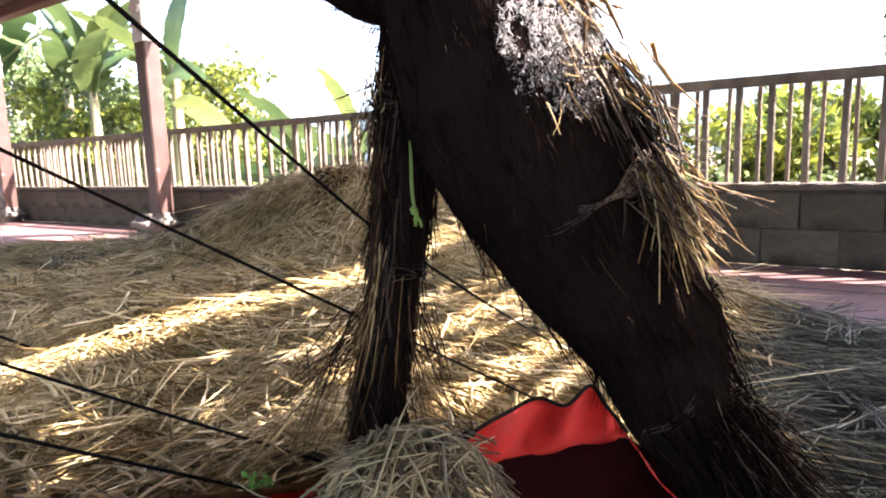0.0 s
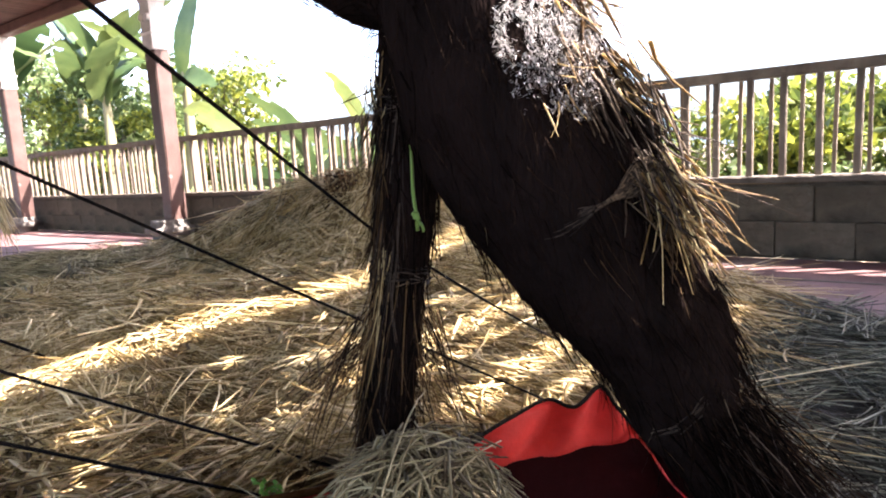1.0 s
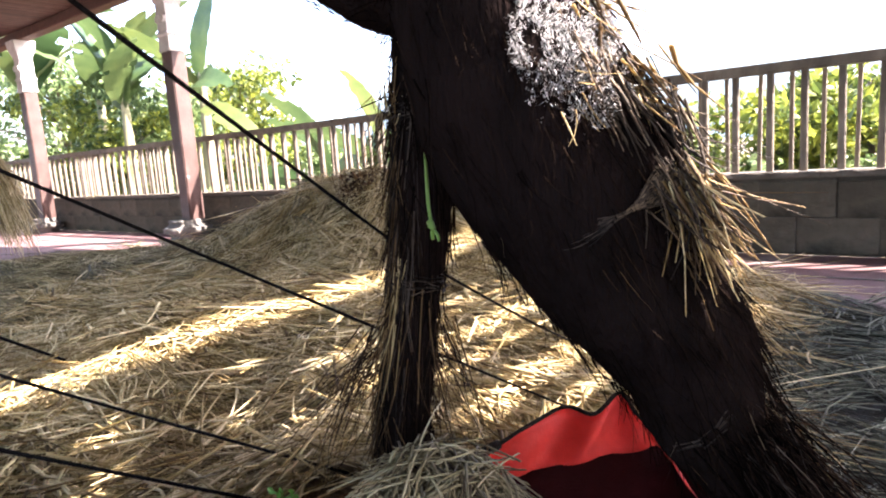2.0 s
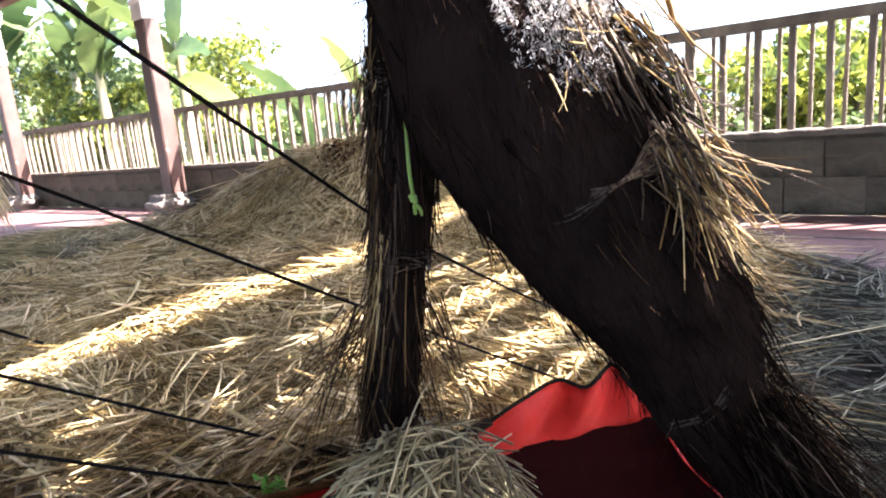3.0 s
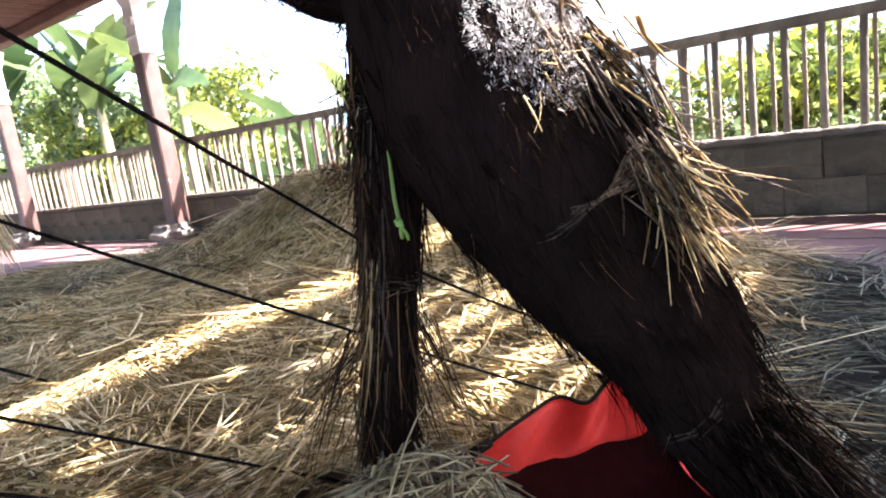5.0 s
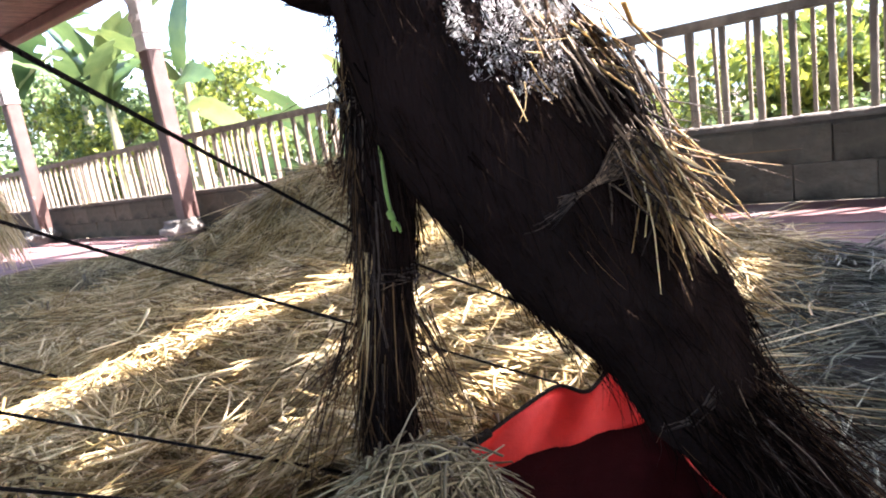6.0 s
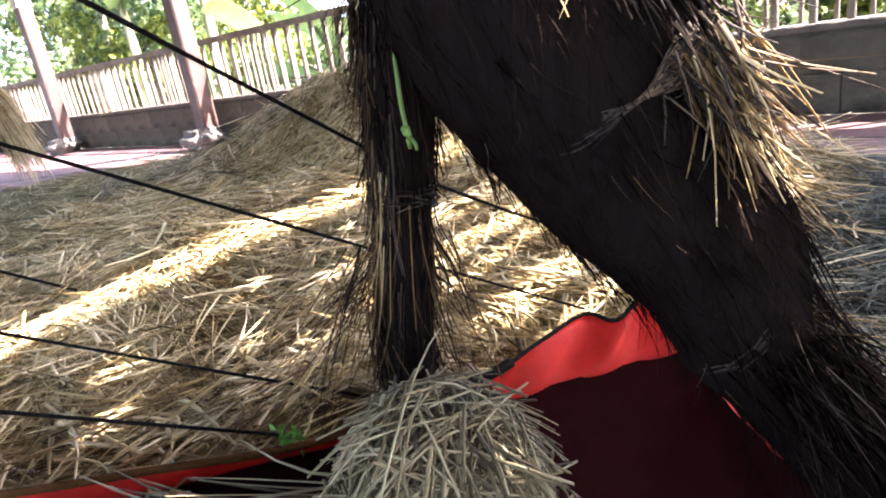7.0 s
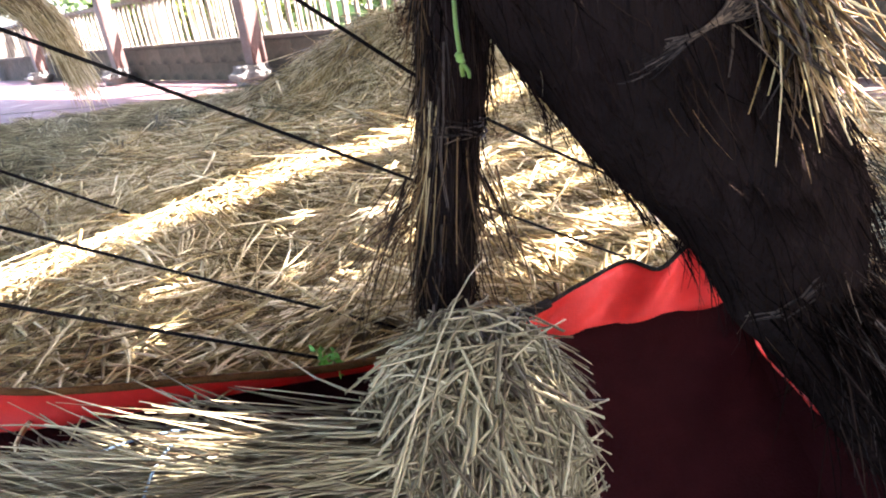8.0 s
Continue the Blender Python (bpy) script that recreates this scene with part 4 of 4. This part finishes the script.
# ---- plants ----
def leaf_cloud(verts, faces, centre, radii, count, size, gen):
    for _ in range(count):
        d = Vector(gen.normal(0, 1, 3)).normalized() * (gen.random() ** 0.45)
        p = Vector(centre) + Vector((d.x * radii[0], d.y * radii[1], d.z * radii[2]))
        s = size * gen.uniform(0.6, 1.4)
        ax = (Vector(gen.normal(0, 1, 3)) + Vector((0, 0, -0.4))).normalized()
        sd = ax.orthogonal().normalized()
        sd = (sd * math.cos(gen.uniform(0, 6.28)) + ax.cross(sd) * math.sin(gen.uniform(0, 6.28))).normalized()
        nrm = ax.cross(sd)
        b = len(verts)
        verts += [p, p + ax * s * 0.5 + sd * s * 0.27 + nrm * s * 0.08, p + ax * s, p + ax * s * 0.5 - sd * s * 0.27 + nrm * s * 0.08]
        faces += [(b, b + 1, b + 2), (b, b + 2, b + 3)]


def build_tree(name, label, category, at, height, crown_r, clumps, leaves, size, mat, seed, trunk_r=0.07, low=0.35):
    gen = np.random.default_rng(seed)
    tree = tagged(new(name), label, category)
    v, f = tube([(0, 0, -0.1), (0.05, 0.03, height * 0.3), (-0.03, 0.05, height * 0.6), (0.04, 0, height * 0.9)],
                [trunk_r * 1.3, trunk_r, trunk_r * 0.7, trunk_r * 0.25], 9, 5, 0.01, 5)
    cv, cf = [], []
    for k in range(clumps):
        a, t = gen.uniform(0, 6.28), gen.uniform(low, 1.0)
        rad = crown_r * gen.uniform(0.15, 1.0) * (1.0 - 0.45 * abs(t - 0.6))
        c = (math.cos(a) * rad, math.sin(a) * rad, height * t)
        tube([(0, 0, height * t * 0.75), (c[0] * 0.6, c[1] * 0.6, height * t * 0.9), c], [trunk_r * 0.35, trunk_r * 0.2, trunk_r * 0.07], 5, 2, 0, 1, 0, v, f)
        q = crown_r * gen.uniform(0.22, 0.42)
        leaf_cloud(cv, cf, c, (q, q, q * 0.7), leaves, size, gen)
    mesh_object("trunk", v, f, BARK, parent=tree, smooth=True)
    mesh_object("crown", cv, cf, mat, parent=tree)
    tree.matrix_basis = pose(*at)
    return tree


def leaf_mesh(length, width, arch, seed):
    """A banana blade: arched midrib, two rippled halves, a few splits."""
    gen = np.random.default_rng(seed)
    verts, faces = [], []
    n = 16
    for i in range(n + 1):
        t = i / n
        w = width * 0.5 * (math.sin(math.pi * min(1, t * 0.94 + 0.06)) ** 0.55) * (0.25 if i == 0 else 1)
        x, z = length * (t - 0.12 * t * t * arch), length * arch * (0.55 * t - 0.75 * t * t)
        rip = 0.03 * math.sin(i * 2.3 + seed) * width
        for s, dz in ((-1, 0.10), (-0.5, 0.11), (0, 0.0), (0.5, 0.11), (1, 0.10)):
            verts.append((x, s * w * (1 - 0.1 * gen.random() * abs(s)), z + dz * w + rip * abs(s)))
    for i in range(n):
        for k in range(4):
            if k in (0, 3) and gen.random() < 0.10:
                continue
            a = i * 5 + k
            faces.append((a, a + 1, a + 6, a + 5))
    return verts, faces


def build_banana(at, height, count, length, seed, label, angles=None):
    gen = np.random.default_rng(seed)
    plant = tagged(new("banana_plant"), label, "banana plant", group="banana plants")
    v, f = tube([(0, 0, -0.1), (0.03, 0, height * 0.35), (0.0, 0.04, height * 0.7), (0.02, 0.02, height)], [0.13, 0.11, 0.085, 0.05], 10, 5, 0.012, 6)
    mesh_object("stem", v, f, STEM, parent=plant, smooth=True)
    for k in range(count):
        lv, lf = leaf_mesh(length * gen.uniform(0.75, 1.15), length * 0.27 * gen.uniform(0.85, 1.15), gen.uniform(0.3, 1.1), seed * 10 + k)
        leaf = mesh_object("leaf", lv, lf, BANANA, parent=plant, smooth=True)
        yaw = gen.uniform(0, 360) if angles is None else angles[k][0]
        up = gen.uniform(20, 75) if angles is None else angles[k][1]
        if angles is not None and len(angles[k]) > 2:
            leaf.matrix_basis = pose(0, 0, height * angles[k][3], 0, 0, yaw) @ pose(0, 0, 0, 0, -up, 0) @ pose(0, 0, 0, angles[k][2], 0, 0)
            continue
        leaf.matrix_basis = pose(0, 0, height * gen.uniform(0.85, 1.0), 0, 0, yaw) @ pose(0, 0, 0, gen.uniform(-25, 25), 0, 0) @ pose(0, 0, 0, 0, -up, 0)
    plant.matrix_basis = pose(*at)
    return plant


PLAIN_BANANA = "tall banana plant with broad sunlit leaves"
build_banana((-12.6, 6.3, 0), 2.6, 9, 2.6, 11, PLAIN_BANANA)
build_banana((-14.6, 5.8, 0), 3.0, 9, 2.7, 12, PLAIN_BANANA)
build_banana((-10.3, 5.6, 0), 2.1, 9, 2.2, 13, PLAIN_BANANA)
YOUNG_BANANA = "young banana plant with upright yellow-green leaves"
build_banana((-5.45, 5.7, 0), 0.45, 4, 1.6, 14, YOUNG_BANANA, [(178, 58, 75, 0.9), (165, 40, 60, 0.9), (10, 25, 50, 0.9), (200, 10, 40, 0.8)])
build_banana((-4.55, 5.8, 0), 0.6, 3, 1.45, 15, YOUNG_BANANA, [(165, 66, 80, 1.0), (20, 50, 40, 0.9), (250, 30, 20, 0.9)])
build_banana((-9.3, 6.5, 0), 2.4, 6, 1.7, 16, PLAIN_BANANA, [(20, 76, 80, 0.95), (175, 22, 50, 0.9), (150, 50, 60, 0.9), (0, -22, 45, 0.75), (340, 8, 50, 0.85), (230, 40, 30, 0.9)])
build_tree("papaya_tree", "slender fruit tree with layered light green leaves", "tree", (-14.5, 11.0, 0), 3.4, 2.1, 40, 70, 0.2, LEAF, 21, 0.08, 0.4)
build_tree("papaya_tree", "slender fruit tree with layered light green leaves", "tree", (-17.2, 12.2, 0), 3.6, 2.0, 36, 70, 0.2, LEAF, 22, 0.08, 0.4)
build_tree("shrub", "bright yellow-green garden shrub", "shrub", (-10.6, 5.9, 0), 1.7, 1.0, 24, 120, 0.12, LEAF, 23, 0.04, 0.2)
build_tree("shrub", "leafy green shrub beneath the banana plants", "shrub", (-9.8, 7.8, 0), 1.3, 1.2, 26, 110, 0.12, LEAF, 41, 0.05, 0.1)
build_tree("shrub", "leafy green shrub beneath the banana plants", "shrub", (-11.8, 6.9, 0), 2.4, 1.4, 34, 140, 0.14, DARK_LEAF, 42, 0.05, 0.1)
build_tree("shrub", "leafy green shrub beneath the banana plants", "shrub", (-14.2, 6.6, 0), 2.6, 1.5, 34, 140, 0.15, LEAF, 43, 0.05, 0.1)
build_tree("tree", "dense dark green tree behind the banana plants", "tree", (-19.5, 8.5, 0), 4.2, 2.6, 40, 160, 0.19, DARK_LEAF, 24, 0.14, 0.15)
build_tree("shrub", "low leafy shrub outside the railing", "shrub", (-13.5, 7.6, 0), 1.7, 1.6, 30, 120, 0.14, LEAF, 25, 0.06, 0.1)
build_tree("shrub", "low leafy shrub outside the railing", "shrub", (-8.4, 9.0, 0), 1.0, 1.0, 20, 70, 0.2, DARK_LEAF, 26, 0.04, 0.1)
build_tree("shrub", "yellow-green leafy shrub outside the railing", "shrub", (-1.9, 9.6, 0), 0.75, 1.0, 18, 120, 0.085, LEAF, 27, 0.04, 0.1)
build_tree("shrub", "yellow-green leafy shrub outside the railing", "shrub", (-0.2, 7.4, 0), 1.0, 1.0, 26, 110, 0.13, LEAF, 28, 0.04, 0.1)
build_tree("tree", "leafy young tree outside the railing", "tree", (0.25, 10.2, 0), 1.45, 1.1, 24, 130, 0.17, LEAF, 29, 0.06, 0.25)
build_tree("tree", "dark leafy tree outside the railing", "tree", (2.0, 9.6, 0), 2.35, 1.25, 40, 180, 0.11, SHADE_LEAF, 30, 0.10, 0.1)
build_tree("shrub", "yellow-green leafy shrub outside the railing", "shrub", (1.3, 6.9, 0), 0.8, 0.8, 22, 110, 0.12, LEAF, 31, 0.04, 0.1)


# fallen leaves on the outer ground
gen = np.random.default_rng(40)
lv, lf = [], []
for _ in range(7000):
    x, y = gen.uniform(-14, 3), 3.95 + abs(gen.normal(0, 2.6))
    s, a = gen.uniform(0.04, 0.13), gen.uniform(0, 6.28)
    far = min(max((y - 4) / 8, 0), 1)
    z = -0.06 + 0.22 * far * (0.5 + noise.noise((x * .35, y * .35, 0))) + gen.uniform(0.01, 0.06)
    c, d = Vector((math.cos(a), math.sin(a), gen.normal(0, .25))), Vector((-math.sin(a), math.cos(a), gen.normal(0, .25)))
    p = Vector((x, y, z))
    b = len(lv)
    lv += [p - c * s, p + d * s * 0.35, p + c * s, p - d * s * 0.35 + Vector((0, 0, 0.01))]
    lf += [(b, b + 1, b + 2), (b, b + 2, b + 3)]
tagged(mesh_object("leaf_litter", lv, lf, LITTER), "pale dry leaf litter on the ground outside", "leaf litter", kind="stuff")

# low undergrowth outside the railing
gen = np.random.default_rng(61)
uv, uf = [], []
for _ in range(170):
    x, y = gen.uniform(-14, 3), gen.uniform(5.0, 9.0)
    leaf_cloud(uv, uf, (x, y, gen.uniform(0.1, 0.35)), (0.3, 0.3, 0.18), 40, 0.10, gen)
tagged(mesh_object("undergrowth", uv, uf, DARK_LEAF), "low green undergrowth on the earth outside", "undergrowth", kind="stuff")

# far hills
hv, hf = [], []
n = 60
for i in range(n + 1):
    x = -420 + 500 * i / n
    h = 33 + 14 * noise.noise((x * 0.012, 0, 2)) + 5 * noise.noise((x * 0.05, 3, 2))
    y = 210 + 15 * math.sin(x * .02)
    hv += [(x, y, -2), (x, y + 25, h * 0.7), (x, y + 50, h)]
for i in range(n):
    for k in range(2):
        a = i * 3 + k
        hf.append((a, a + 3, a + 4, a + 1))
tagged(mesh_object("backdrop", hv, hf, HILL, smooth=True), "hazy wooded hills in the distance", "hills", kind="structure")


build_twigs()


# small green sprouts at the hem
def build_sprout(at, seed):
    gen = np.random.default_rng(seed)
    cv, cf = [], []
    th = tagged(new("sprout"), "small green sprout beside the red cloth", "sprout", group="sprouts")
    v, f = tube([(0, 0, 0), (0.004, 0.002, 0.03), (0, 0.004, 0.05)], [0.0014, 0.0011, 0.0006], 5, 3)
    mesh_object("stem", v, f, SPROUT, parent=th)
    for k in range(4):
        leaf_cloud(cv, cf, (0, 0, 0.025 + 0.009 * k), (0.008, 0.008, 0.005), 4, 0.016, gen)
    mesh_object("leaves", cv, cf, SPROUT, parent=th)
    th.matrix_basis = pose(*at)


build_sprout((0.155, 0.335, 0.20), 51)
build_sprout((0.135, 0.33, 0.20), 52)

# pale joints in the floor
for k, (ax, ay, bx, by) in enumerate(((-9.6, 0.5, -5.2, 2.72), (-13.0, 2.9, -4.6, 2.95), (-2.0, 3.12, 6.5, 3.12))):
    a, b = Vector((ax, ay, 0.002)), Vector((bx, by, 0.002))
    d = (b - a).normalized()
    q = Vector((-d.y, d.x, 0)) * 0.012
    pts = [a.lerp(b, i / 30) for i in range(31)]
    jv, jf = [], []
    for i, c in enumerate(pts):
        w = noise.noise((i * 0.9, k, 0)) * 0.004
        jv += [c - q + Vector((0, w, 0)), c + q + Vector((0, w, 0)), c + q + Vector((0, w, 0.003)), c - q + Vector((0, w, 0.003))]
    for i in range(30):
        o = i * 4
        for m in range(4):
            jf.append((o + m, o + (m + 1) % 4, o + 4 + (m + 1) % 4, o + 4 + m))
    tagged(mesh_object("trim", jv, jf, STONE), "pale joint strip let into the floor", "floor joint", kind="structure")

# dry grass caught on the coping
for gx in (-7.7, -7.62, -0.6):
    st = Strands()
    n = 60
    P = np.array([gx, WALL_Y + 0.03, WALL_TOP]) + rng.normal(0, 1, (n, 3)) * np.array([0.05, 0.03, 0.004])
    st.add(P, rng.normal(0, 1, (n, 3)) * np.array([1, 0.6, 0.2]) + np.array([0, -0.3, 0.1]), rng.uniform(0.03, 0.09, n), rng.uniform(0.003, 0.006, n),
           rng.normal(0, 0.01, (n, 3)) + np.array([0, -0.005, -0.012]), 0)
    tagged(st.make("dry_grass_tuft", [GREY_STRAW]), "pale dry grass caught on the wall coping", "dry grass", group="coping tufts")

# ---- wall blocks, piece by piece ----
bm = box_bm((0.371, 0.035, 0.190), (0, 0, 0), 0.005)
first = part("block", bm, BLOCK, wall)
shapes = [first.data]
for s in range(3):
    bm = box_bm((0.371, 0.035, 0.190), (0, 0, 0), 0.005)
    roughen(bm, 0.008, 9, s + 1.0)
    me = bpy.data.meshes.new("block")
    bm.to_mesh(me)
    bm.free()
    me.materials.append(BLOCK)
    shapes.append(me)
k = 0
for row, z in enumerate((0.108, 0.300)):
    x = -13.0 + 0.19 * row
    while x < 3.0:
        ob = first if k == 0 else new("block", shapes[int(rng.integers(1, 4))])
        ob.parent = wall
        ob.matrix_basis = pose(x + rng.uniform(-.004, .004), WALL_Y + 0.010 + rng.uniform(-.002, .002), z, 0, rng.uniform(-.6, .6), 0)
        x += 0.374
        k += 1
